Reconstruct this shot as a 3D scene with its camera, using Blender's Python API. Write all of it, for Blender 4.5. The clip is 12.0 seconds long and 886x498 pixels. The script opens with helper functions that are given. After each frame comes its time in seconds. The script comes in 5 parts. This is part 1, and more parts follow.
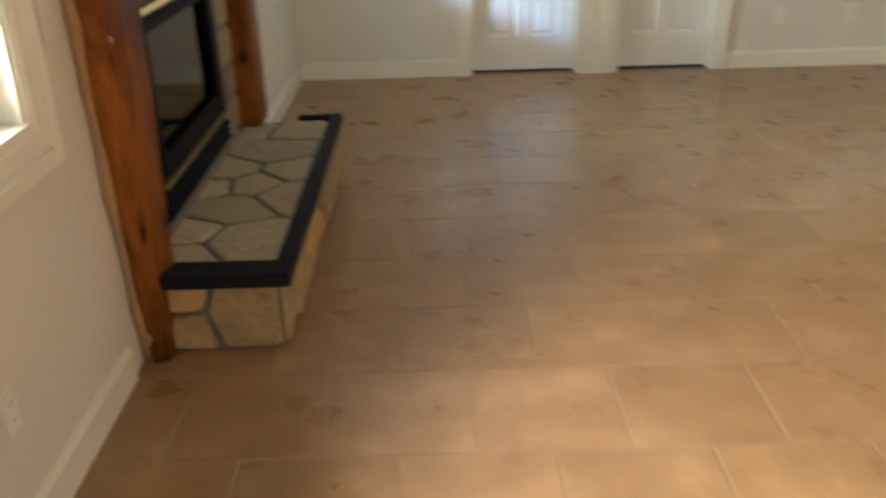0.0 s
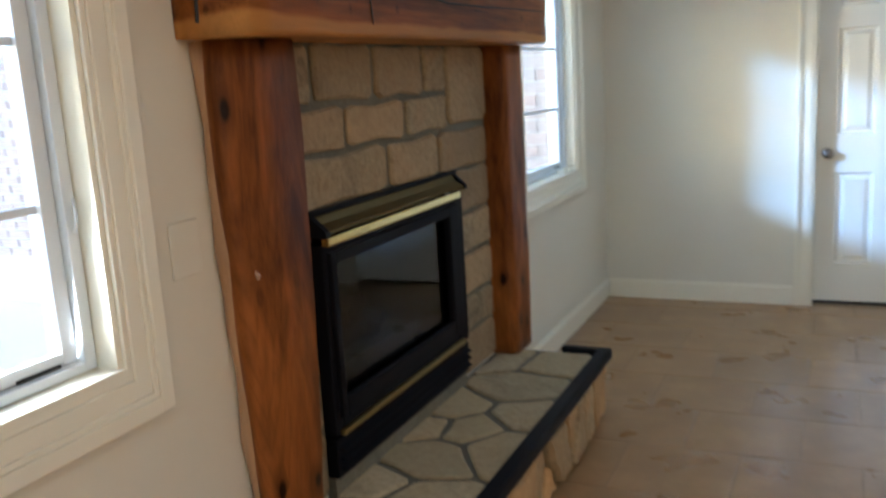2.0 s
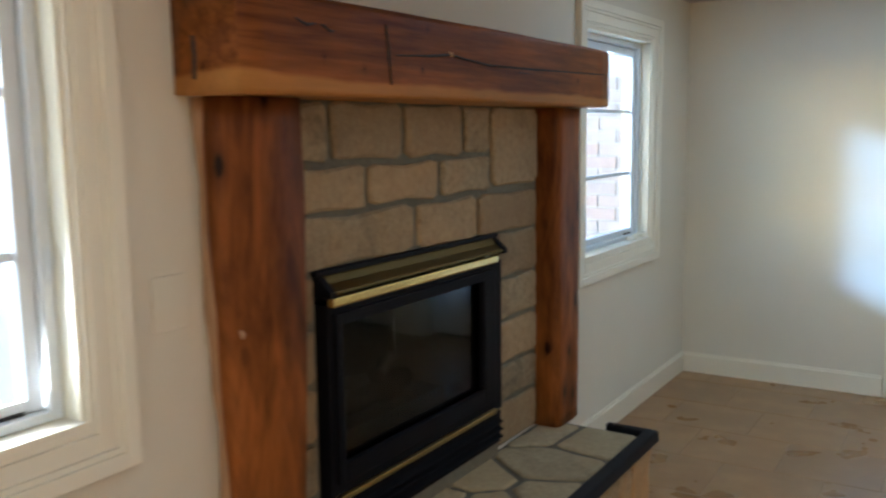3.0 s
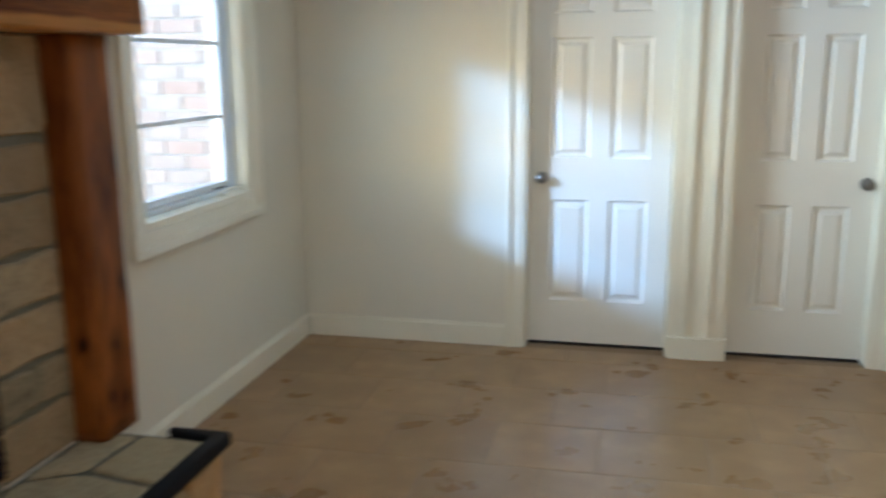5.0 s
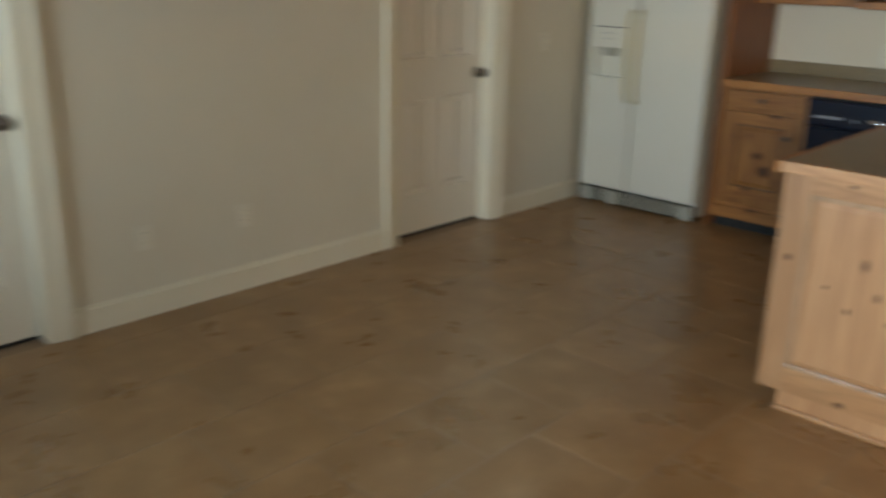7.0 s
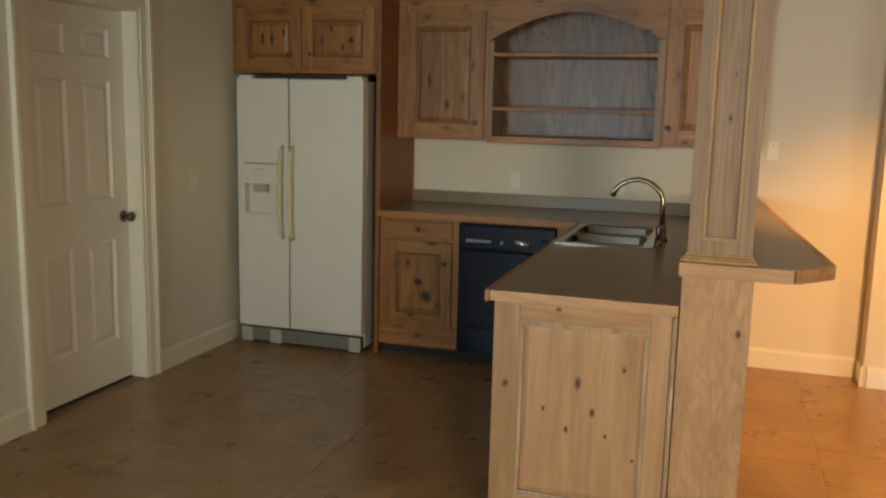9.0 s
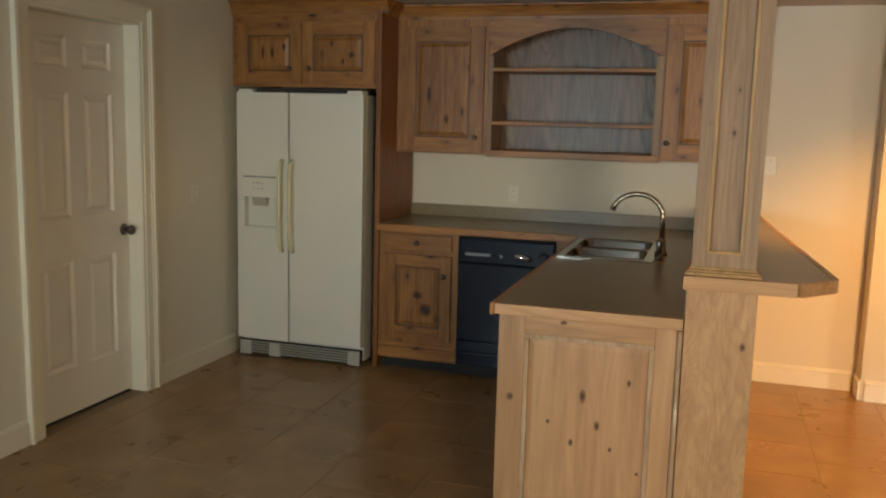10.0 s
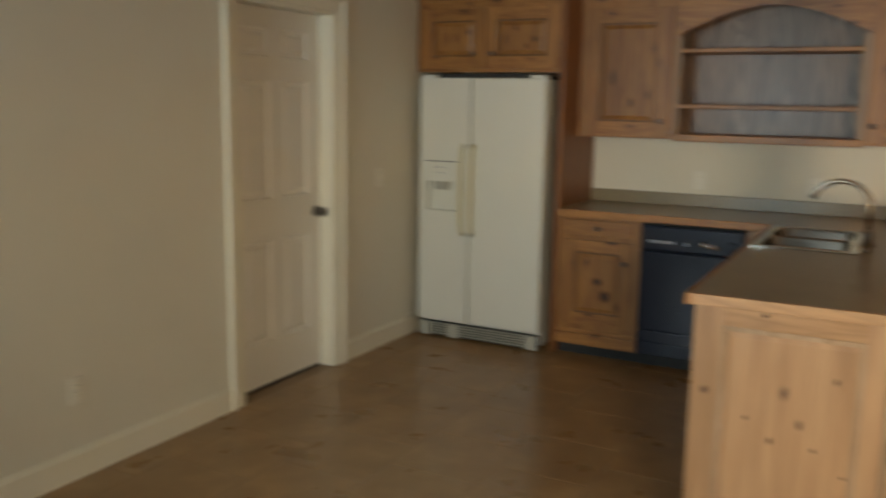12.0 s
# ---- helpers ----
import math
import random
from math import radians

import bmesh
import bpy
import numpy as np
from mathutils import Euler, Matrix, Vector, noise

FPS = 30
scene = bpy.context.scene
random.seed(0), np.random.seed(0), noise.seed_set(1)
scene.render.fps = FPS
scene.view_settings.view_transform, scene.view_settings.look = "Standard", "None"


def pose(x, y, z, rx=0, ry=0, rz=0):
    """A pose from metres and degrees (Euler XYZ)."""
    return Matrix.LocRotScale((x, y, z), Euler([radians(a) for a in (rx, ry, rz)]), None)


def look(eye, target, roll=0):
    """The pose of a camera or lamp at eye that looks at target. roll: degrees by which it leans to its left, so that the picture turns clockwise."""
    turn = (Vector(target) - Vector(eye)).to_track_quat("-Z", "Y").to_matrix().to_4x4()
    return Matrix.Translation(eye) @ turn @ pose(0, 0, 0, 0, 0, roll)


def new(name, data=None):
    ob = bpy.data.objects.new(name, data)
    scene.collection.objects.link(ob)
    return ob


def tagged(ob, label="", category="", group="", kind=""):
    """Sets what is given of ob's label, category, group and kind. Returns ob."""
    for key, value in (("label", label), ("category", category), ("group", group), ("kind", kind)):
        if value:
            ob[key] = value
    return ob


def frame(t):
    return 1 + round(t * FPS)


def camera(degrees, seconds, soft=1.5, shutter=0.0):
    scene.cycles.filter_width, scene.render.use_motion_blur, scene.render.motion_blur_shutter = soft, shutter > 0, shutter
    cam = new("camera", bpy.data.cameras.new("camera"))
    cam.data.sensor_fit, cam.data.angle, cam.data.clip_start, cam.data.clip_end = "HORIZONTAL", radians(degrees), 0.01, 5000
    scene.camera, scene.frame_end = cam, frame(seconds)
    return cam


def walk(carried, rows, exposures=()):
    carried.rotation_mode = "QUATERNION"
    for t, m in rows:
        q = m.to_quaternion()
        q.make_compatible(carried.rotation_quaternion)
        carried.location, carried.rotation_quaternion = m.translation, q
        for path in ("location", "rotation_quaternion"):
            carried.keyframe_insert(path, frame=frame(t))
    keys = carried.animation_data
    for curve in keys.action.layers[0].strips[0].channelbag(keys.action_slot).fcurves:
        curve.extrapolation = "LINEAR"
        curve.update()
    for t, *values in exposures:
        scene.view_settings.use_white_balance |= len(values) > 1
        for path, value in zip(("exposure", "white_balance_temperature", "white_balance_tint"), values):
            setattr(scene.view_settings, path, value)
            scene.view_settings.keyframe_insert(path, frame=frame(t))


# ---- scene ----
cam = camera(54.0, 12.0, soft=2.2, shutter=0.9)
PATH = [
    (0, (0.994, -6.361, 1.513), (0.999, -4.543, 0.68), -1.6),
    (0.5, (1.108, -6.158, 1.49), (0.826, -4.335, 0.717), -2.4),
    (1, (1.265, -6.006, 1.479), (0.715, -4.196, 0.831), -2.2),
    (1.5, (1.339, -5.83, 1.488), (0.66, -4.021, 0.973), -3.8),
    (2, (1.396, -5.651, 1.516), (0.574, -3.869, 1.129), -3.4),
    (2.5, (1.488, -5.538, 1.533), (0.499, -3.832, 1.202), -2.1),
    (2.7, (1.546, -5.503, 1.539), (0.484, -3.83, 1.272), -0.9),
    (4.3, (1.723, -4.895, 1.555), (1.003, -3.061, 1.21), 0.7),
    (4.5, (1.765, -4.819, 1.557), (1.165, -2.945, 1.199), 0.4),
    (5, (1.841, -4.578, 1.537), (1.412, -2.67, 1.119), -0.4),
    (5.5, (1.899, -4.308, 1.516), (1.755, -2.351, 1.128), 0.0),
    (6, (1.84, -4.013, 1.54), (2.149, -2.108, 1.015), -0.0),
    (6.5, (1.66, -3.728, 1.538), (2.611, -2.037, 1.052), -0.9),
    (7, (1.729, -3.511, 1.557), (3.102, -2.198, 0.934), 1.2),
    (7.5, (1.860, -3.412, 1.555), (3.473, -2.360, 1.014), 1.25),
    (7.7, (1.898, -3.378, 1.558), (3.588, -2.445, 1.034), 1.4),
    (9.3, (1.721, -3.026, 1.566), (3.611, -2.443, 1.273), 1.3),
    (9.5, (1.712, -3.016, 1.566), (3.606, -2.436, 1.287), 1.2),
    (10, (1.725, -3.026, 1.566), (3.614, -2.438, 1.277), 1.5),
    (10.5, (1.724, -3.033, 1.565), (3.603, -2.418, 1.259), 1.3),
    (11, (1.731, -3.019, 1.557), (3.594, -2.378, 1.216), 1.5),
    (11.5, (1.725, -2.991, 1.558), (3.563, -2.282, 1.211), 1.3),
    (12, (1.684, -2.929, 1.568), (3.424, -2.001, 1.235), 1.0),
]
walk(cam, [(t, look(eye, target, roll)) for t, eye, target, roll in PATH],
     exposures=[(0.0, 1.18, 6500, 10), (1.0, 1.22, 5750, 8), (1.8, 1.28, 5300, 6), (3.5, 1.30, 5350, 5), (5.0, 1.20, 5600, 5), (5.7, 1.06, 5750, 5), (6.5, 0.72, 6250, 5), (7.0, 0.42, 6500, 5), (7.5, 0.26, 6950, 6), (9.3, 0.11, 7700, 7), (11.5, 0.14, 7700, 7), (12.0, 0.28, 7700, 7)])

# ---- world, sun and large lights ----
SUN = Vector((1.30, 1.0, -0.50))
world = bpy.data.worlds.new("sky")
scene.world = world
world.use_nodes = True
wn = world.node_tree.nodes
sky = wn.new("ShaderNodeTexSky")
sky.sky_type, sky.sun_disc = "NISHITA", False
sky.sun_elevation = math.asin(-SUN.normalized().z)
sky.sun_rotation = math.atan2(-SUN.x, -SUN.y)
world.node_tree.links.new(sky.outputs[0], wn["Background"].inputs[0])
wn["Background"].inputs[1].default_value = 0.28


def lamp(name, kind, m, energy, colour, size=None, angle=None):
    data = bpy.data.lights.new(name, kind)
    data.energy, data.color = energy, colour
    if size:
        data.shape, data.size, data.size_y = "RECTANGLE", size[0], size[1]
    if angle is not None:
        data.angle = radians(angle)
    ob = new(name, data)
    ob.matrix_world = m
    return ob


lamp("sun", "SUN", look((-8, -8, 6), Vector((-8, -8, 6)) + SUN), 2.3, (0.31, 0.56, 1.0), angle=5.5)
# daylight in the two window openings, and a warm fill added unseen behind the walk
for place, aim, watts, tone, spread in (((-0.05, -4.78, 1.47), (1.0, -4.86, 1.34), 44, (1.0, 0.94, 0.87), 114), ((-0.05, -1.155, 1.47), (1.0, -1.38, 1.62), 31, (0.60, 0.80, 1.0), 98)):
    pane_light = lamp("window_daylight", "AREA", look(place, aim), watts, tone, (0.86, 1.0))
    pane_light.data.spread = radians(spread)
lamp("patio_daylight", "AREA", look((1.9, -8.04, 1.0), (2.4, -7.0, 0.85)), 6.0, (1.0, 0.60, 0.30), (1.7, 1.8))
# the warm ceiling spot over the dining place past the bar
dining = lamp("dining_spot", "SPOT", look((5.9, -4.1, 2.2), (6.55, -4.25, 0.0)), 168, (1.0, 0.46, 0.095))
dining.data.spot_size, dining.data.spot_blend, dining.data.shadow_soft_size = radians(112), 0.8, 0.06

# ---- materials ----


def material(name, base=(0.5, 0.5, 0.5), rough=0.5, metal=0.0):
    m = bpy.data.materials.new(name)
    m.use_nodes = True
    b = m.node_tree.nodes["Principled BSDF"]
    b.inputs["Base Color"].default_value = (*base, 1)
    b.inputs["Roughness"].default_value = rough
    b.inputs["Metallic"].default_value = metal
    return m, m.node_tree.nodes, m.node_tree.links, b


def coords(nodes, links, scale=(1, 1, 1), shift=True):
    """Object coordinates, moved at random from object to object."""
    tc, mp = nodes.new("ShaderNodeTexCoord"), nodes.new("ShaderNodeMapping")
    mp.inputs["Scale"].default_value = scale
    links.new(tc.outputs["Object"], mp.inputs["Vector"])
    if shift:
        info, mul = nodes.new("ShaderNodeObjectInfo"), nodes.new("ShaderNodeVectorMath")
        mul.operation = "SCALE"
        mul.inputs[0].default_value = (17.3, 9.1, 23.7)
        links.new(info.outputs["Random"], mul.inputs["Scale"])
        links.new(mul.outputs[0], mp.inputs["Location"])
    return mp.outputs[0]


def noise_tex(nodes, links, vec, scale, detail=4, rough=0.55, distort=0.0):
    n = nodes.new("ShaderNodeTexNoise")
    n.inputs["Scale"].default_value, n.inputs["Detail"].default_value = scale, detail
    n.inputs["Roughness"].default_value, n.inputs["Distortion"].default_value = rough, distort
    links.new(vec, n.inputs["Vector"])
    return n.outputs["Fac"]


def ramp(nodes, links, fac, *stops):
    r = nodes.new("ShaderNodeValToRGB")
    e = r.color_ramp.elements
    while len(e) < len(stops):
        e.new(0.5)
    for el, (p, c) in zip(e, stops):
        el.position, el.color = p, (*c, 1) if len(c) == 3 else c
    links.new(fac, r.inputs[0])
    return r.outputs[0]


def mix(nodes, links, fac, a, b, blend="MIX"):
    m = nodes.new("ShaderNodeMix")
    m.data_type, m.blend_type = "RGBA", blend
    for sock, v in ((m.inputs[0], fac), (m.inputs[6], a), (m.inputs[7], b)):
        if hasattr(v, "node"):
            links.new(v, sock)
        elif isinstance(v, (int, float)):
            sock.default_value = v
        else:
            sock.default_value = (*v, 1)
    return m.outputs[2]


def bump(nodes, links, bsdf, height, strength=0.2, dist=0.005):
    b = nodes.new("ShaderNodeBump")
    b.inputs["Strength"].default_value, b.inputs["Distance"].default_value = strength, dist
    links.new(height, b.inputs["Height"])
    links.new(b.outputs[0], bsdf.inputs["Normal"])


def paint(name, base, rough, tint, bump_scale=180, strength=0.12, gloss_var=0.08):
    """Rolled paint: faint tone patches and an orange-peel relief."""
    m, n, l, b = material(name, base, rough)
    v = coords(n, l, shift=False)
    big = noise_tex(n, l, v, 1.3, 3)
    fine = noise_tex(n, l, v, bump_scale, 2)
    c = ramp(n, l, big, (0.3, tint), (0.7, base))
    l.new(c, b.inputs["Base Color"])
    r = n.new("ShaderNodeMapRange")
    r.inputs[3].default_value, r.inputs[4].default_value = rough - gloss_var, rough + gloss_var
    l.new(big, r.inputs[0])
    l.new(r.outputs[0], b.inputs["Roughness"])
    bump(n, l, b, fine, strength, 0.002)
    return m


def dull(m, level):
    """Less sheen than varnish has."""
    m.node_tree.nodes["Principled BSDF"].inputs["Specular IOR Level"].default_value = level
    return m


def wood(name, light, dark, grain=(14, 14, 1.2), knots=0.0, rough=0.5, streak=0.55, knot_scale=(9.0, 9.0, 5.5), strength=0.15, arches=0.0, vary=0.0):
    """Boards with grain along the axis that has the small scale; knots: how far the knots reach."""
    m, n, l, b = material(name, light, rough)
    v = coords(n, l, grain)
    warp = noise_tex(n, l, v, 1.0, 6, 0.6, 1.2)
    fine = noise_tex(n, l, coords(n, l, tuple(g * 6 for g in grain)), 1.0, 3, 0.6)
    mid = tuple((p + q) / 2 for p, q in zip(light, dark))
    c = ramp(n, l, warp, (0.34, dark), (0.48, mid), (0.62, light))
    c = mix(n, l, streak * 0.6, c, ramp(n, l, fine, (0.35, tuple(d * 0.75 for d in dark)), (0.65, light)))
    if arches:
        rise = n.new("ShaderNodeMath")
        rise.operation = "MULTIPLY"
        rise.inputs[1].default_value = 26.0
        l.new(noise_tex(n, l, coords(n, l, tuple(g * 0.42 for g in grain)), 1.0, 1.5, 0.4, 0.3), rise.inputs[0])
        fold = n.new("ShaderNodeMath")
        fold.operation = "FRACT"
        l.new(rise.outputs[0], fold.inputs[0])
        line = ramp(n, l, fold.outputs[0], (0.0, (1, 1, 1)), (0.22, (0.15, 0.15, 0.15)), (0.75, (0, 0, 0)), (1.0, (1, 1, 1)))
        lit = mix(n, l, arches, (0, 0, 0), line)
        c = mix(n, l, lit, c, tuple(d * 0.55 for d in dark))
    if knots:
        sep, com, both = n.new("ShaderNodeSeparateXYZ"), n.new("ShaderNodeCombineXYZ"), n.new("ShaderNodeMath")
        l.new(coords(n, l, knot_scale), sep.inputs[0])
        l.new(sep.outputs[0], both.inputs[0])
        l.new(sep.outputs[1], both.inputs[1])
        l.new(both.outputs[0], com.inputs[0])
        l.new(sep.outputs[2], com.inputs[1])
        vor = n.new("ShaderNodeTexVoronoi")
        vor.voronoi_dimensions = "2D"
        vor.inputs["Scale"].default_value = 1.0
        l.new(com.outputs[0], vor.inputs["Vector"])
        wob = n.new("ShaderNodeMath")
        wob.operation = "MULTIPLY_ADD"
        wob.inputs[1].default_value, wob.inputs[2].default_value = 0.24, -0.11
        l.new(noise_tex(n, l, v, 2.5, 3), wob.inputs[0])
        add = n.new("ShaderNodeMath")
        add.operation = "ADD"
        l.new(vor.outputs["Distance"], add.inputs[0])
        l.new(wob.outputs[0], add.inputs[1])
        some = ramp(n, l, vor.outputs["Color"], (0.52, (0, 0, 0)), (0.70, (1, 1, 1)))
        k = mix(n, l, 1.0, ramp(n, l, add.outputs[0], (knots * 0.45, (1, 1, 1)), (knots, (0, 0, 0))), some, "MULTIPLY")
        halo = mix(n, l, 1.0, ramp(n, l, add.outputs[0], (knots, (0.55, 0.55, 0.55)), (knots * 2.6, (0, 0, 0))), some, "MULTIPLY")
        c = mix(n, l, halo, c, tuple(d * 0.8 for d in dark))
        c = mix(n, l, k, c, tuple(d * 0.18 for d in dark))
    info = n.new("ShaderNodeObjectInfo")
    c = mix(n, l, 1.0, c, ramp(n, l, info.outputs["Random"], (0.0, (1 - vary, 1 - vary, 1 - vary)), (1.0, (1 + vary * 0.6, 1 + vary * 0.7, 1 + vary))), "MULTIPLY")
    l.new(c, b.inputs["Base Color"])
    bump(n, l, b, fine, strength, 0.003)
    return m


WALL = paint("wall_paint", (0.72, 0.675, 0.555), 0.75, (0.69, 0.64, 0.515))
CEILING = paint("ceiling_paint", (0.62, 0.585, 0.545), 0.85, (0.58, 0.545, 0.505), 60, 0.4)
TRIM = paint("trim_paint", (0.83, 0.785, 0.645), 0.38, (0.80, 0.75, 0.60), 90, 0.04)
DOOR = paint("door_paint", (0.80, 0.765, 0.67), 0.36, (0.77, 0.735, 0.64), 120, 0.06)
VINYL = paint("window_vinyl", (0.72, 0.76, 0.78), 0.35, (0.68, 0.72, 0.74), 90, 0.03)
PLATE = paint("plate_plastic", (0.765, 0.725, 0.61), 0.35, (0.74, 0.70, 0.585), 200, 0.02)
OAK = wood("knotty_oak", (0.44, 0.192, 0.050), (0.22, 0.082, 0.020), (16, 16, 1.3), knots=0.10, rough=0.42, knot_scale=(9.0, 9.0, 3.6), arches=0.14, vary=0.16)
OAK_ACROSS = wood("knotty_oak_across", (0.44, 0.192, 0.050), (0.22, 0.082, 0.020), (16, 1.3, 16), knots=0.14, knot_scale=(5.0, 5.0, 11.0), rough=0.42, vary=0.12)
# cabinet oak darkened: the shade on the side panel is in the colour
OAK_SIDE = wood("shaded_side_oak", (0.30, 0.112, 0.027), (0.155, 0.052, 0.013), (14, 14, 1.1), rough=0.42, streak=0.5, vary=0.08)
OAK_GREY = wood("grey_washed_oak", (0.37, 0.235, 0.135), (0.22, 0.132, 0.072), (18, 18, 1.1), rough=0.5, knots=0.06)
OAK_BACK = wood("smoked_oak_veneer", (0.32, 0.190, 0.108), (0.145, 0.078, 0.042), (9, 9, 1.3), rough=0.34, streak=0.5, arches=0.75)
OAK_PALE = wood("pale_oak_panel", (0.60, 0.355, 0.180), (0.42, 0.225, 0.105), (9, 9, 0.8), knots=0.0, rough=0.40, streak=0.35, arches=0.12, vary=0.18)
OAK_PALE_ACROSS = wood("pale_oak_across", (0.60, 0.345, 0.165), (0.40, 0.205, 0.090), (9, 0.9, 9), rough=0.40, streak=0.4, arches=0.22, vary=0.14)
OAK_BOLD = wood("bold_grained_oak", (0.61, 0.36, 0.180), (0.42, 0.235, 0.115), (17, 17, 4.2), rough=0.42, streak=0.35, arches=0.24)


def knot_material(name, core, halo):
    """A knot in a board: a dark heart that fades through a stained ring into the wood round it."""
    m, n, l, b = material(name, core, 0.5)
    tc, off, flat, far = n.new("ShaderNodeTexCoord"), n.new("ShaderNodeVectorMath"), n.new("ShaderNodeVectorMath"), n.new("ShaderNodeVectorMath")
    off.operation, flat.operation, far.operation = "SUBTRACT", "MULTIPLY", "LENGTH"
    off.inputs[1].default_value = (0.5, 0.5, 0.5)
    flat.inputs[1].default_value = (0.0, 2.0, 2.0)
    l.new(tc.outputs["Generated"], off.inputs[0])
    l.new(off.outputs[0], flat.inputs[0])
    l.new(flat.outputs[0], far.inputs[0])
    wob = n.new("ShaderNodeMath")
    wob.operation = "MULTIPLY_ADD"
    wob.inputs[1].default_value = 0.5
    l.new(noise_tex(n, l, coords(n, l, (60, 60, 22)), 1.0, 3), wob.inputs[0])
    l.new(far.outputs["Value"], wob.inputs[2])
    l.new(ramp(n, l, wob.outputs[0], (0.46, core), (0.66, halo)), b.inputs["Base Color"])
    l.new(ramp(n, l, wob.outputs[0], (0.55, (1, 1, 1)), (0.72, (0.45, 0.45, 0.45)), (1.12, (0, 0, 0))), b.inputs["Alpha"])
    return m


KNOT = knot_material("oak_knot", (0.030, 0.012, 0.006), (0.13, 0.048, 0.014))
KNOT_PALE = knot_material("pale_oak_knot", (0.070, 0.030, 0.020), (0.33, 0.17, 0.085))
GOLD_BEAD = wood("ochre_moulding", (0.52, 0.31, 0.125), (0.32, 0.175, 0.065), (16, 16, 2), rough=0.4)
BEAD_PALE = wood("pale_glazed_moulding", (0.56, 0.39, 0.25), (0.34, 0.215, 0.125), (16, 16, 2), rough=0.20)
GLAZE = wood("glazed_moulding", (0.20, 0.095, 0.034), (0.085, 0.036, 0.012), (16, 16, 2), rough=0.4)
BEAM = wood("red_stained_timber", (0.33, 0.106, 0.020), (0.066, 0.017, 0.004), (7, 7, 1.3), knots=0.16, knot_scale=(9.0, 9.0, 5.0), arches=0.18, rough=0.42, strength=0.4, streak=0.4)
BEAM_ACROSS = wood("red_stained_beam", (0.27, 0.090, 0.017), (0.080, 0.021, 0.005), (8, 0.6, 8), knots=0.05, rough=0.42, strength=0.6, streak=0.7)


def sapwood_band(m, height, wander, gold):
    """A paler wandering band of sapwood along the lower edge of a beam."""
    n, l = m.node_tree.nodes, m.node_tree.links
    b = n["Principled BSDF"]
    tc, sep, add = n.new("ShaderNodeTexCoord"), n.new("ShaderNodeSeparateXYZ"), n.new("ShaderNodeMath")
    l.new(tc.outputs["Object"], sep.inputs[0])
    add.operation = "MULTIPLY_ADD"
    add.inputs[1].default_value = wander
    l.new(noise_tex(n, l, coords(n, l, (3, 1.6, 3)), 1.0, 3), add.inputs[0])
    l.new(sep.outputs[2], add.inputs[2])
    mask = ramp(n, l, add.outputs[0], (height + wander * 0.5 - 0.006, (0.8, 0.8, 0.8)), (height + wander * 0.5 + 0.006, (0, 0, 0)))
    old = b.inputs["Base Color"].links[0].from_socket
    grain = mix(n, l, 0.5, old, gold)
    l.new(mix(n, l, mask, old, grain), b.inputs["Base Color"])


sapwood_band(BEAM_ACROSS, 0.046, 0.08, (0.66, 0.33, 0.085))


def stone_material(name, lo, hi, warm):
    m, n, l, b = material(name, hi, 0.85)
    v = coords(n, l)
    big, fine = noise_tex(n, l, v, 5, 5, 0.6, 0.8), noise_tex(n, l, v, 42, 4, 0.65)
    c = ramp(n, l, big, (0.28, lo), (0.52, hi), (0.75, warm))
    c = mix(n, l, 0.45, c, ramp(n, l, fine, (0.3, tuple(x * 0.6 for x in lo)), (0.65, hi)))
    info = n.new("ShaderNodeObjectInfo")
    c = mix(n, l, ramp(n, l, info.outputs["Random"], (0.2, (0, 0, 0)), (0.95, (0.55, 0.55, 0.55))), c, warm)
    tone = n.new("ShaderNodeMath")
    tone.operation = "FRACT"
    times = n.new("ShaderNodeMath")
    times.operation = "MULTIPLY"
    times.inputs[1].default_value = 7.31
    l.new(info.outputs["Random"], times.inputs[0])
    l.new(times.outputs[0], tone.inputs[0])
    c = mix(n, l, 1.0, c, ramp(n, l, tone.outputs[0], (0.0, (0.74, 0.75, 0.74)), (1.0, (1.10, 1.08, 1.04))), "MULTIPLY")
    l.new(c, b.inputs["Base Color"])
    both = mix(n, l, 0.35, big, fine)
    bump(n, l, b, both, 0.7, 0.016)
    return m


STONE = stone_material("sandstone", (0.140, 0.102, 0.058), (0.38, 0.298, 0.175), (0.35, 0.220, 0.105))
FLAG = stone_material("flagstone", (0.36, 0.285, 0.160), (0.52, 0.425, 0.260), (0.50, 0.37, 0.18))
HEARTH_STONE = stone_material("hearth_fieldstone", (0.30, 0.19, 0.09), (0.50, 0.36, 0.19), (0.55, 0.29, 0.095))
MORTAR = stone_material("mortar", (0.13, 0.12, 0.085), (0.20, 0.185, 0.135), (0.21, 0.18, 0.125))


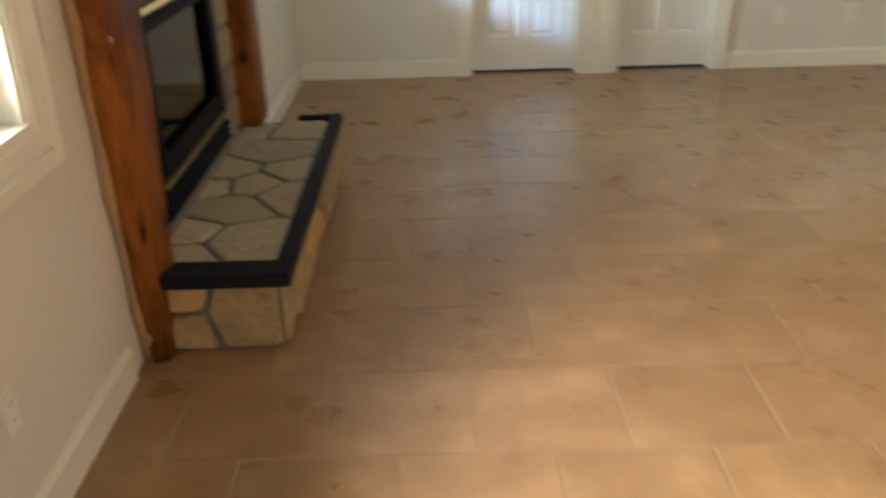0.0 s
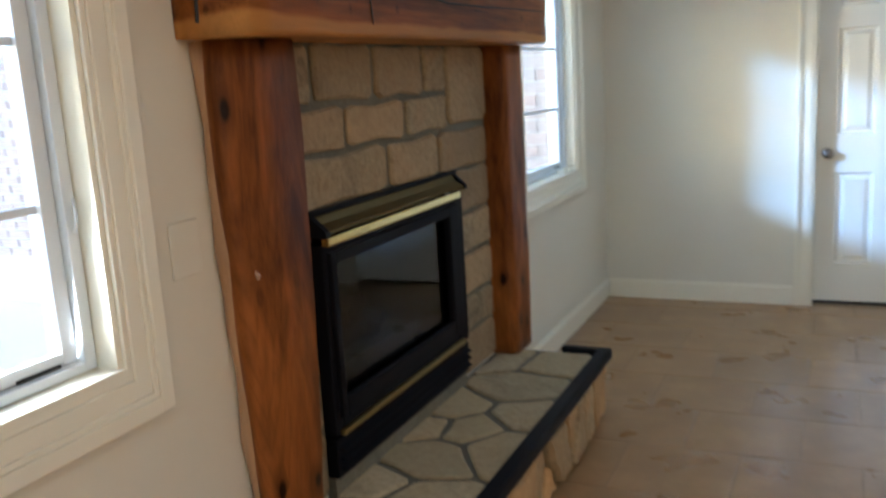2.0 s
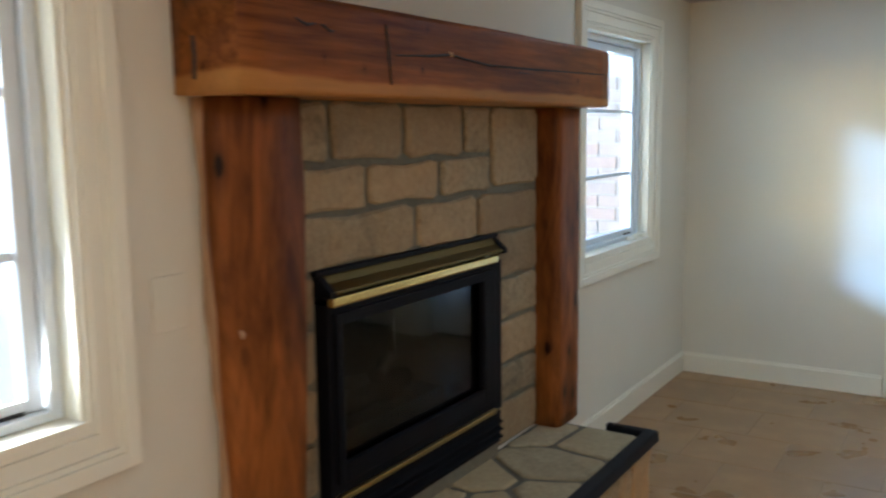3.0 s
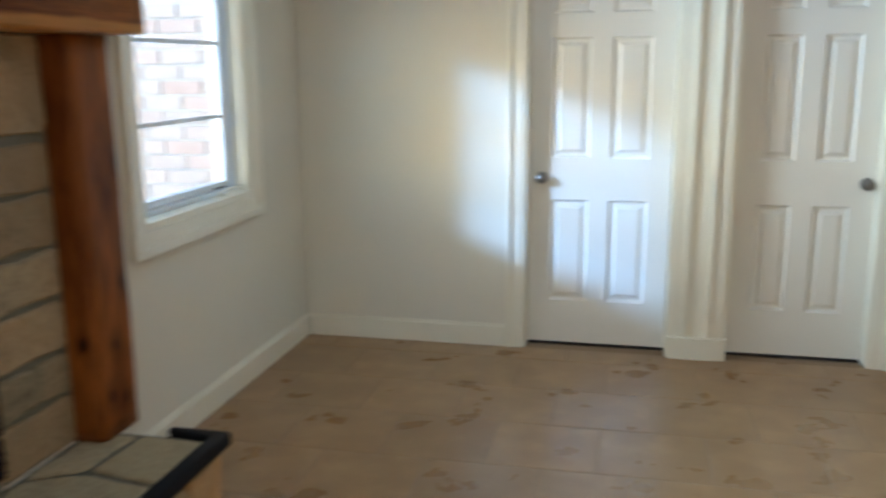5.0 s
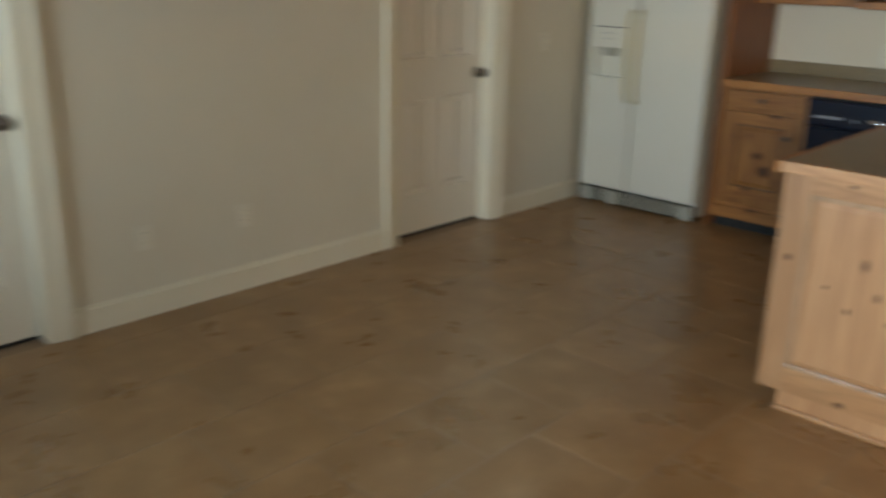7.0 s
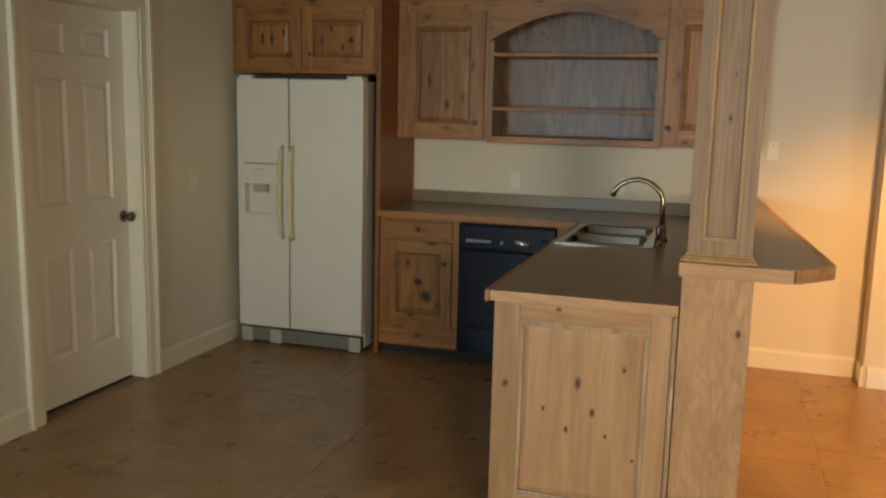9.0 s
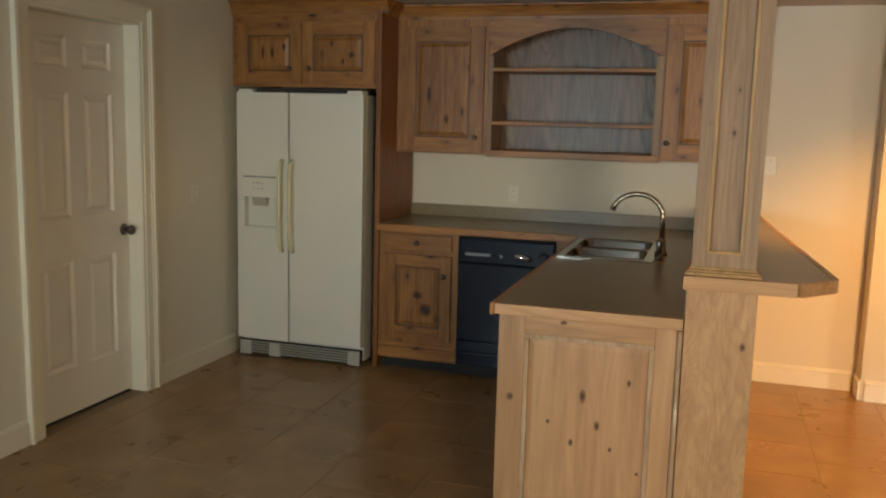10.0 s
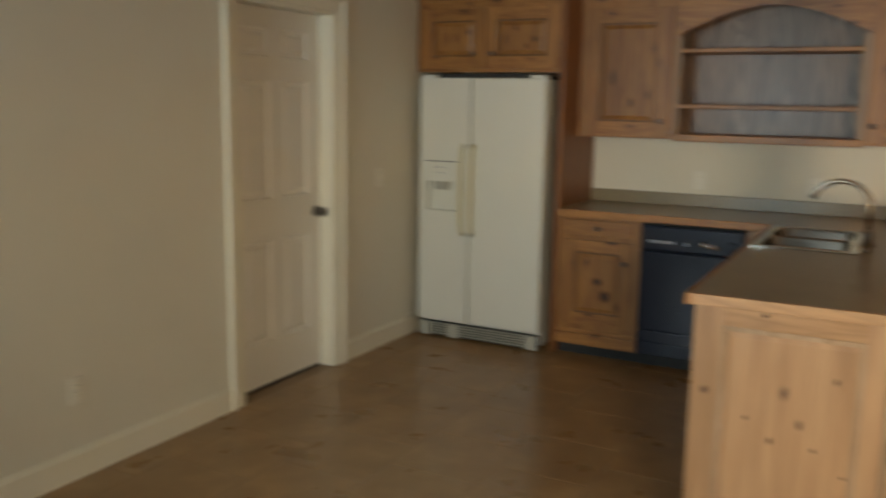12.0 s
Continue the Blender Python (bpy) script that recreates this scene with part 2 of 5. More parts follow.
def tile_material():
    m, n, l, b = material("floor_tile", (0.2, 0.12, 0.07), 0.42)
    tc, add = n.new("ShaderNodeNewGeometry"), coords(n, l)
    v = tc.outputs["Position"]
    big, mid = noise_tex(n, l, v, 4.0, 3, 0.52, 0.15), noise_tex(n, l, add, 6.5, 3, 0.5, 0.0)
    fine = noise_tex(n, l, add, 90, 2)
    c = ramp(n, l, big, (0.28, (0.285, 0.155, 0.060)), (0.50, (0.318, 0.180, 0.073)), (0.72, (0.440, 0.272, 0.125)))
    c = mix(n, l, 0.52, c, ramp(n, l, mid, (0.27, (0.252, 0.136, 0.053)), (0.52, (0.318, 0.180, 0.073)), (0.73, (0.430, 0.257, 0.112))))
    c = mix(n, l, 0.08, c, ramp(n, l, fine, (0.3, (0.078, 0.047, 0.026)), (0.7, (0.393, 0.280, 0.184))))
    info = n.new("ShaderNodeObjectInfo")
    c = mix(n, l, 0.7, c, ramp(n, l, info.outputs["Random"], (0.0, (0.90, 0.90, 0.90)), (1.0, (1.06, 1.05, 1.03))), "MULTIPLY")
    l.new(c, b.inputs["Base Color"])
    r = n.new("ShaderNodeMapRange")
    r.inputs[3].default_value, r.inputs[4].default_value = 0.23, 0.35
    l.new(big, r.inputs[0])
    l.new(r.outputs[0], b.inputs["Roughness"])
    return m


TILE = tile_material()
GROUT = paint("grout", (0.34, 0.235, 0.145), 0.7, (0.24, 0.155, 0.085), 220, 0.3)
BLACK = paint("black_iron", (0.006, 0.006, 0.008), 0.58, (0.009, 0.009, 0.011), 150, 0.10)
EDGE = paint("black_edge_trim", (0.007, 0.008, 0.011), 0.52, (0.011, 0.012, 0.016), 90, 0.2)
dull(BEAM, 0.15)
dull(BEAM_ACROSS, 0.12)
dull(BLACK, 0.08)
dull(OAK_BACK, 0.4)
dull(EDGE, 0.13)
BRASS = material("polished_brass", (0.70, 0.52, 0.20), 0.22, 1.0)[0]
BRASS_DULL = material("tarnished_brass", (0.125, 0.080, 0.022), 0.5, 1.0)[0]
BRASS_AGED = material("aged_brass", (0.40, 0.28, 0.095), 0.34, 1.0)[0]
NICKEL = material("dark_nickel", (0.20, 0.18, 0.16), 0.30, 1.0)[0]
STEEL = material("brushed_steel", (0.24, 0.225, 0.20), 0.10, 1.0)[0]
# only for the added bulge that makes the dishwasher's glint
CHROME = material("chrome", (0.72, 0.74, 0.78), 0.08, 1.0)[0]
BRONZE = material("brushed_bronze_steel", (0.36, 0.29, 0.21), 0.27, 1.0)[0]
FRIDGE = paint("fridge_enamel", (0.76, 0.75, 0.66), 0.34, (0.73, 0.72, 0.63), 260, 0.18)
FRIDGE_HANDLE = paint("aged_handle_plastic", (0.74, 0.68, 0.45), 0.32, (0.68, 0.60, 0.38), 120, 0.03)
GRILLE = paint("grille_plastic", (0.46, 0.45, 0.38), 0.45, (0.40, 0.39, 0.33), 120, 0.05)
DARK_GAP = paint("dark_recess", (0.03, 0.03, 0.028), 0.8, (0.02, 0.02, 0.02), 100, 0.05)
APPLIANCE = paint("black_appliance", (0.002, 0.006, 0.020), 0.22, (0.004, 0.009, 0.024), 40, 0.02, 0.03)
dull(APPLIANCE, 0.45)
GREY_PRINT = material("grey_print", (0.30, 0.31, 0.32), 0.5)[0]
FIREBOX = paint("firebox_lining", (0.030, 0.028, 0.026), 0.85, (0.020, 0.019, 0.018), 30, 0.5)
LOG = wood("ceramic_log", (0.16, 0.11, 0.075), (0.05, 0.035, 0.025), (3, 14, 14), rough=0.9)


def laminate():
    m, n, l, b = material("laminate_top", (0.13, 0.11, 0.08), 0.30)
    v = coords(n, l, shift=False)
    a, f = noise_tex(n, l, v, 7, 4, 0.6), noise_tex(n, l, v, 120, 3, 0.7)
    c = ramp(n, l, f, (0.3, (0.160, 0.118, 0.062)), (0.7, (0.32, 0.24, 0.128)))
    c = mix(n, l, 0.3, c, ramp(n, l, a, (0.3, (0.185, 0.138, 0.075)), (0.7, (0.285, 0.215, 0.118))))
    l.new(c, b.inputs["Base Color"])
    return m


LAMINATE = laminate()


def clear_glass(name, tint=(1, 1, 1), glossy=0.08, share=0.03):
    """Thin glazing: mostly clear, with a mirror-like share that grows at a slant."""
    m = bpy.data.materials.new(name)
    m.use_nodes = True
    n, l = m.node_tree.nodes, m.node_tree.links
    n.remove(n["Principled BSDF"])
    tr, gl, mx, lw = n.new("ShaderNodeBsdfTransparent"), n.new("ShaderNodeBsdfGlossy"), n.new("ShaderNodeMixShader"), n.new("ShaderNodeLayerWeight")
    tr.inputs[0].default_value = (*tint, 1)
    gl.inputs["Roughness"].default_value = glossy
    lw.inputs["Blend"].default_value = 0.5
    pw, ad = n.new("ShaderNodeMath"), n.new("ShaderNodeMath")
    pw.operation, ad.operation = "POWER", "MULTIPLY_ADD"
    pw.inputs[1].default_value, ad.inputs[1].default_value, ad.inputs[2].default_value = 4.0, 0.7, share
    l.new(lw.outputs["Facing"], pw.inputs[0])
    l.new(pw.outputs[0], ad.inputs[0])
    l.new(ad.outputs[0], mx.inputs[0])
    l.new(tr.outputs[0], mx.inputs[1])
    l.new(gl.outputs[0], mx.inputs[2])
    l.new(mx.outputs[0], n["Material Output"].inputs[0])
    return m


PANE = clear_glass("window_glass", (0.96, 0.98, 0.98), 0.01)
STOVE_GLASS = clear_glass("stove_glass", (0.50, 0.50, 0.49), 0.04, 0.025)


def brick_material():
    m, n, l, b = material("pale_brick", (0.399, 0.322, 0.270), 0.85)
    info = n.new("ShaderNodeObjectInfo")
    c = ramp(n, l, info.outputs["Random"], (0.0, (0.387, 0.290, 0.238)), (0.5, (0.439, 0.367, 0.316)), (1.0, (0.413, 0.278, 0.219)))
    c = mix(n, l, 0.35, c, ramp(n, l, noise_tex(n, l, coords(n, l), 24, 4), (0.3, (0.296, 0.232, 0.194)), (0.7, (0.478, 0.426, 0.387))))
    l.new(c, b.inputs["Base Color"])
    return m


BRICK = brick_material()
BRICK_JOINT = paint("brick_mortar", (0.52, 0.50, 0.47), 0.9, (0.46, 0.44, 0.41), 60, 0.3)
GROUND = paint("pale_concrete", (0.80, 0.79, 0.76), 0.9, (0.74, 0.72, 0.68), 14, 0.6)

# ---- building helpers ----


def box(bm, x0, x1, y0, y1, z0, z1, bevel=0.0):
    g = bmesh.ops.create_cube(bm, size=1)
    bmesh.ops.scale(bm, vec=(x1 - x0, y1 - y0, z1 - z0), verts=g["verts"])
    bmesh.ops.translate(bm, vec=((x0 + x1) / 2, (y0 + y1) / 2, (z0 + z1) / 2), verts=g["verts"])
    if bevel:
        edges = list({e for v in g["verts"] for e in v.link_edges})
        bmesh.ops.bevel(bm, geom=edges, offset=bevel, segments=2, affect="EDGES", profile=0.6)
    return bm


def boxes(*rows, bevel=0.0):
    bm = bmesh.new()
    for r in rows:
        box(bm, *r, bevel=bevel)
    return bm


def prism(bm, outline, axis, a, b):
    """A solid with the 2D outline in the plane across the axis (x, y or z), from a to b along it."""
    def at(p, w):
        return {"x": (w, p[0], p[1]), "y": (p[0], w, p[1]), "z": (p[0], p[1], w)}[axis]
    lo, hi = [bm.verts.new(at(p, a)) for p in outline], [bm.verts.new(at(p, b)) for p in outline]
    n = len(outline)
    bm.faces.new(lo[::-1])
    bm.faces.new(hi)
    for i in range(n):
        bm.faces.new((lo[i], lo[(i + 1) % n], hi[(i + 1) % n], hi[i]))
    bmesh.ops.recalc_face_normals(bm, faces=bm.faces[:])
    return bm


def sheet(bm, us, vs, gone, axis, a, b):
    """A slab of grid cells with shared corners, without the cells gone, from a to b across the axis."""
    def at(u, v, w):
        return {"x": (w, u, v), "y": (u, w, v), "z": (u, v, w)}[axis]
    pts = {}

    def p(i, j, w):
        if (i, j, w) not in pts:
            pts[i, j, w] = bm.verts.new(at(us[i], vs[j], w))
        return pts[i, j, w]
    here = {(i, j) for i in range(len(us) - 1) for j in range(len(vs) - 1)} - set(gone)
    for i, j in here:
        ring = ((i, j), (i + 1, j), (i + 1, j + 1), (i, j + 1))
        for w in (a, b):
            bm.faces.new([p(*q, w) for q in ring])
        for (q, r), o in zip(zip(ring, ring[1:] + ring[:1]), ((i, j - 1), (i + 1, j), (i, j + 1), (i - 1, j))):
            if o not in here:
                bm.faces.new((p(*q, a), p(*r, a), p(*r, b), p(*q, b)))
    bmesh.ops.recalc_face_normals(bm, faces=bm.faces[:])
    return bm


def lathe(bm, profile, m, steps=18):
    """A turned solid: rows of (radius, height) round the z axis of the pose m."""
    rings = []
    for r, h in profile:
        rings.append([bm.verts.new(m @ Vector((r * math.cos(2 * math.pi * i / steps), r * math.sin(2 * math.pi * i / steps), h))) for i in range(steps)])
    for p, q in zip(rings, rings[1:]):
        for i in range(steps):
            bm.faces.new((p[i], p[(i + 1) % steps], q[(i + 1) % steps], q[i]))
    bm.faces.new(rings[0][::-1])
    bm.faces.new(rings[-1])
    bmesh.ops.recalc_face_normals(bm, faces=bm.faces[:])
    return bm


def tube(bm, points, radius, steps=10):
    """A round bar bent along the points."""
    pts = [Vector(p) for p in points]
    rings, side = [], None
    for i, p in enumerate(pts):
        d = (pts[min(i + 1, len(pts) - 1)] - pts[max(i - 1, 0)]).normalized()
        if side is None:
            side = d.orthogonal().normalized()
        side = (side - d * side.dot(d)).normalized()
        up = d.cross(side)
        r = radius[i] if isinstance(radius, (list, tuple)) else radius
        rings.append([bm.verts.new(p + r * (side * math.cos(2 * math.pi * k / steps) + up * math.sin(2 * math.pi * k / steps))) for k in range(steps)])
    for p, q in zip(rings, rings[1:]):
        for k in range(steps):
            bm.faces.new((p[k], p[(k + 1) % steps], q[(k + 1) % steps], q[k]))
    bm.faces.new(rings[0][::-1])
    bm.faces.new(rings[-1])
    bmesh.ops.recalc_face_normals(bm, faces=bm.faces[:])
    return bm


def base_of(ob):
    p = Vector((0, 0, 0))
    while ob:
        p += ob.location
        ob = ob.parent
    return p


def mesh_of(name, bm, mat, smooth=False):
    me = bpy.data.meshes.new(name)
    if smooth:
        for f in bm.faces:
            f.smooth = True
    bm.to_mesh(me)
    bm.free()
    me.materials.append(mat)
    return me


def part(name, bm, mat, parent, label="", smooth=False):
    bmesh.ops.translate(bm, vec=-base_of(parent), verts=bm.verts[:])
    ob = new(name, mesh_of(name, bm, mat, smooth))
    ob.parent = parent
    return tagged(ob, label)


def thing(name, base, label, category, group="", kind=""):
    ob = new(name)
    ob.location = base
    ob.empty_display_size = 0.1
    return tagged(ob, label, category, group, kind)


def pieces(name, rows, mat, parent, bevel=0.0):
    """Each row a box and a part of its own."""
    for r in rows:
        part(name, boxes(r, bevel=bevel), mat, parent)


def solid(name, bm, mat, label, category, group="", kind="", base=(0, 0, 0), smooth=False):
    bmesh.ops.translate(bm, vec=-Vector(base), verts=bm.verts[:])
    ob = new(name, mesh_of(name, bm, mat, smooth))
    ob.location = base
    return tagged(ob, label, category, group, kind)


def setting(name, bm, mat, label, category):
    return solid(name, bm, mat, label, category, kind="structure")


# ---- the shell ----
XR, YS, TOP, T = 7.40, -8.0, 2.298, 0.16
WIN = [(-5.24, -4.31), (-1.62, -0.69)]      # window openings along the fireplace wall
SILL, HEAD = 0.925, 2.02
FB = (-3.57, -2.53, 0.33, 1.13)             # the stove's opening
DOORS = [(1.275, 2.015, 1), (2.328, 3.005, -1), (5.022, 5.800, -1)]   # leaf from x to x, knob side (1: low x)
DOOR_TOP = 2.035

setting("floor_slab", boxes((-0.16, XR + T, YS - 0.2, 0.3, -0.15, -0.006)), GROUT, "pale brown grout bed under the floor tiles", "floor")
setting("ceiling", boxes((-T, XR + T, YS - T, T, TOP, TOP + 0.12)), CEILING, "off-white painted plaster ceiling over the whole room", "ceiling")


def wall_with_holes(name, axis, at, thick, lo, hi, holes, label):
    """A wall across the axis, from lo to hi, with holes (from, to, bottom, top)."""
    bm = bmesh.new()

    def put(a, b, z0, z1):
        if b - a > 0.001 and z1 - z0 > 0.001:
            if axis == "x":
                box(bm, at, at + thick, a, b, z0, z1)
            else:
                box(bm, a, b, at, at + thick, z0, z1)
    run = lo
    for a, b, z0, z1 in sorted(holes):
        put(run, a, -0.006, TOP)
        put(a, b, -0.006, z0)
        put(a, b, z1, TOP)
        run = b
    put(run, hi, -0.006, TOP)
    return setting(name, bm, WALL, label, "wall")


wall_with_holes("wall_west", "x", -T, T, YS - T, T, [(a, b, SILL, HEAD) for a, b in WIN] + [FB], "cream painted wall with two windows and the fireplace")
wall_with_holes("wall_north", "y", 0.0, T, 0.0, XR, [(a - 0.015, b + 0.015, -0.006, DOOR_TOP + 0.012) for a, b, k in DOORS], "cream painted wall with three panelled doors")
wall_with_holes("wall_east", "x", XR, T, YS - T, T, [], "cream painted wall behind the kitchen cabinets")
setting("wall_return", boxes((7.21, XR - 0.001, YS, -3.92, -0.006, TOP)), WALL, "cream painted return of the kitchen wall", "wall")
# the opening is assumed: it only holds the added warm fill lamp
wall_with_holes("wall_south", "y", YS - T, T, 0.0, XR, [(1.0, 2.8, -0.006, 1.95)], "cream painted wall with a wide opening added for the unseen fill lamp")
for i, (a, b, k) in enumerate(DOORS):
    setting("closet_wall", boxes((a - 0.2, b + 0.2, 0.9, 0.94, -0.006, TOP), (a - 0.24, a - 0.2, 0.16, 0.94, -0.006, TOP), (b + 0.2, b + 0.24, 0.16, 0.94, -0.006, TOP)), WALL, "plain wall of the dark space behind a door", "wall")


def skirting(name, runs):
    """runs: (axis, at, side, from, to): a board standing on the wall face."""
    for axis, at, side, a, b in runs:
        bm = bmesh.new()
        for z0, z1, d in ((0.0, 0.098, 0.015), (0.098, 0.112, 0.019), (0.112, 0.125, 0.010)):
            if axis == "y":
                box(bm, a, b, min(at, at + side * d), max(at, at + side * d), z0, z1, 0.002)
            else:
                box(bm, min(at, at + side * d), max(at, at + side * d), a, b, z0, z1, 0.002)
        setting(name, bm, TRIM, "cream painted moulded baseboard along the wall", "baseboard")


skirting("baseboard", [
    ("y", 0.0, -1, 0.02, 1.16), ("y", 0.0, -1, 3.13, 4.905), ("y", 0.0, -1, 5.93, 6.76),
    ("x", 0.0, 1, -2.00, -0.0), ("x", 0.0, 1, YS, -3.99),
    ("x", XR, -1, -3.90, -3.25), ("x", 7.21, -1, YS, -3.94), ("y", -3.92, 1, 7.21, 7.38)])


# ---- doors ----
def door(name, x0, x1, knob_side, label):
    d = thing(name, ((x0 + x1) / 2, 0.085, 0.0), label, "door", kind="structure")
    y, yb = 0.085, 0.12
    z0, z1 = 0.016, DOOR_TOP
    st, mid = 0.115, 0.105
    w = (x1 - x0 - 2 * st - mid) / 2
    cols = [(x0 + st, x0 + st + w), (x1 - st - w, x1 - st)]
    rows = [(0.255, 0.815), (1.040, 1.665), (1.785, 1.935)]
    bm = boxes((x0, x0 + st, y, yb, z0, z1), (x1 - st, x1, y, yb, z0, z1), (cols[0][1], cols[1][0], y, yb, z0, z1), bevel=0.0)
    edges = [z0] + [v for r in rows for v in r] + [z1]
    for a, b in zip(edges[0::2], edges[1::2]):
        for c in cols:
            box(bm, c[0], c[1], y, yb, a, b)
    part("leaf", bm, DOOR, d)
    for c in cols:
        for r in rows:
            bm = bmesh.new()
            # a sunk panel: sloped edge, flat groove and a raised field
            steps = [(0.0, 0.001), (0.012, 0.014), (0.026, 0.014), (0.046, 0.004)]
            rings = []
            for inset, depth in steps:
                rings.append([bm.verts.new((px, y + depth, pz)) for px, pz in (
                    (c[0] + inset, r[0] + inset), (c[1] - inset, r[0] + inset), (c[1] - inset, r[1] - inset), (c[0] + inset, r[1] - inset))])
            for p, q in zip(rings, rings[1:]):
                for i in range(4):
                    bm.faces.new((p[i], p[(i + 1) % 4], q[(i + 1) % 4], q[i]))
            bm.faces.new(rings[-1])
            back = [bm.verts.new((v.co.x, yb, v.co.z)) for v in rings[0]]
            for i in range(4):
                bm.faces.new((back[i], back[(i + 1) % 4], rings[0][(i + 1) % 4], rings[0][i]))
            bm.faces.new(back[::-1])
            bmesh.ops.recalc_face_normals(bm, faces=bm.faces[:])
            part("panel", bm, DOOR, d)
    # lining of the opening and its stop
    g = 0.012
    part("jamb", boxes((x0 - g, x0 - 0.002, -0.004, T, 0.0, z1 + g), (x1 + 0.002, x1 + g, -0.004, T, 0.0, z1 + g), (x0 - 0.002, x1 + 0.002, -0.004, T, z1 + 0.003, z1 + g)), TRIM, d)
    # casing: flat, inner bead and outer backband
    for a, s in ((x0 - 0.005, -1), (x1 + 0.005, 1)):
        bm = bmesh.new()
        for o0, o1, dep in ((0.0, 0.018, 0.010), (0.018, 0.070, 0.016), (0.070, 0.082, 0.022), (0.082, 0.105, 0.030)):
            p, q = a + s * o0, a + s * o1
            box(bm, min(p, q), max(p, q), -dep, 0.0, 0.0, z1 + 0.005 + o1, 0.003)
        part("casing", bm, TRIM, d)
    bm = bmesh.new()
    for o0, o1, dep in ((0.0, 0.018, 0.010), (0.018, 0.070, 0.016), (0.070, 0.082, 0.022), (0.082, 0.105, 0.030)):
        box(bm, x0 - 0.005 - o0, x1 + 0.005 + o0, -dep - 0.001, 0.0, z1 + 0.005 + o0, z1 + 0.005 + o1, 0.003)
    part("head_casing", bm, TRIM, d)
    kx = x0 + 0.065 if knob_side > 0 else x1 - 0.042
    k = part("knob", lathe(bmesh.new(), [(0.011, 0.0), (0.011, 0.022), (0.020, 0.028), (0.027, 0.040), (0.027, 0.052), (0.020, 0.061), (0.006, 0.064)], pose(kx, y - 0.004, 0.932, 90, 0, 0)), NICKEL, d, "dark nickel door knob", True)
    part("rosette", lathe(bmesh.new(), [(0.033, 0.0), (0.033, 0.004), (0.026, 0.009), (0.012, 0.010)], pose(kx, y, 0.932, 90, 0, 0)), NICKEL, k, "", True)
    # dark sheet on the floor that paints the shade below the leaf
    part("threshold_gap", boxes((x0, x1, y + 0.01, T - 0.002, -0.004, 0.003)), DARK_GAP, d)
    return d


door("door_1", *DOORS[0], "closed white six-panel door with a dark knob")
door("door_2", *DOORS[1], "closed narrow white six-panel door with a dark knob")
door("door_3", *DOORS[2], "closed white six-panel door by the refrigerator")
# the rounded base block between the two doors
bm = bmesh.new()
prism(bm, [(2.025 + 0.30 * i / 12, -0.032 - 0.016 * math.sin(math.pi * i / 12)) for i in range(13)] + [(2.325, -0.001), (2.025, -0.001)], "z", 0.0, 0.115)
setting("trim_base_block", bm, TRIM, "rounded cream plinth block between two doors", "trim")
setting("trim_door_post", boxes((2.121, 2.229, -0.012, 0.0, 0.115, 2.13), bevel=0.003), TRIM, "cream painted post board between two doors", "trim")


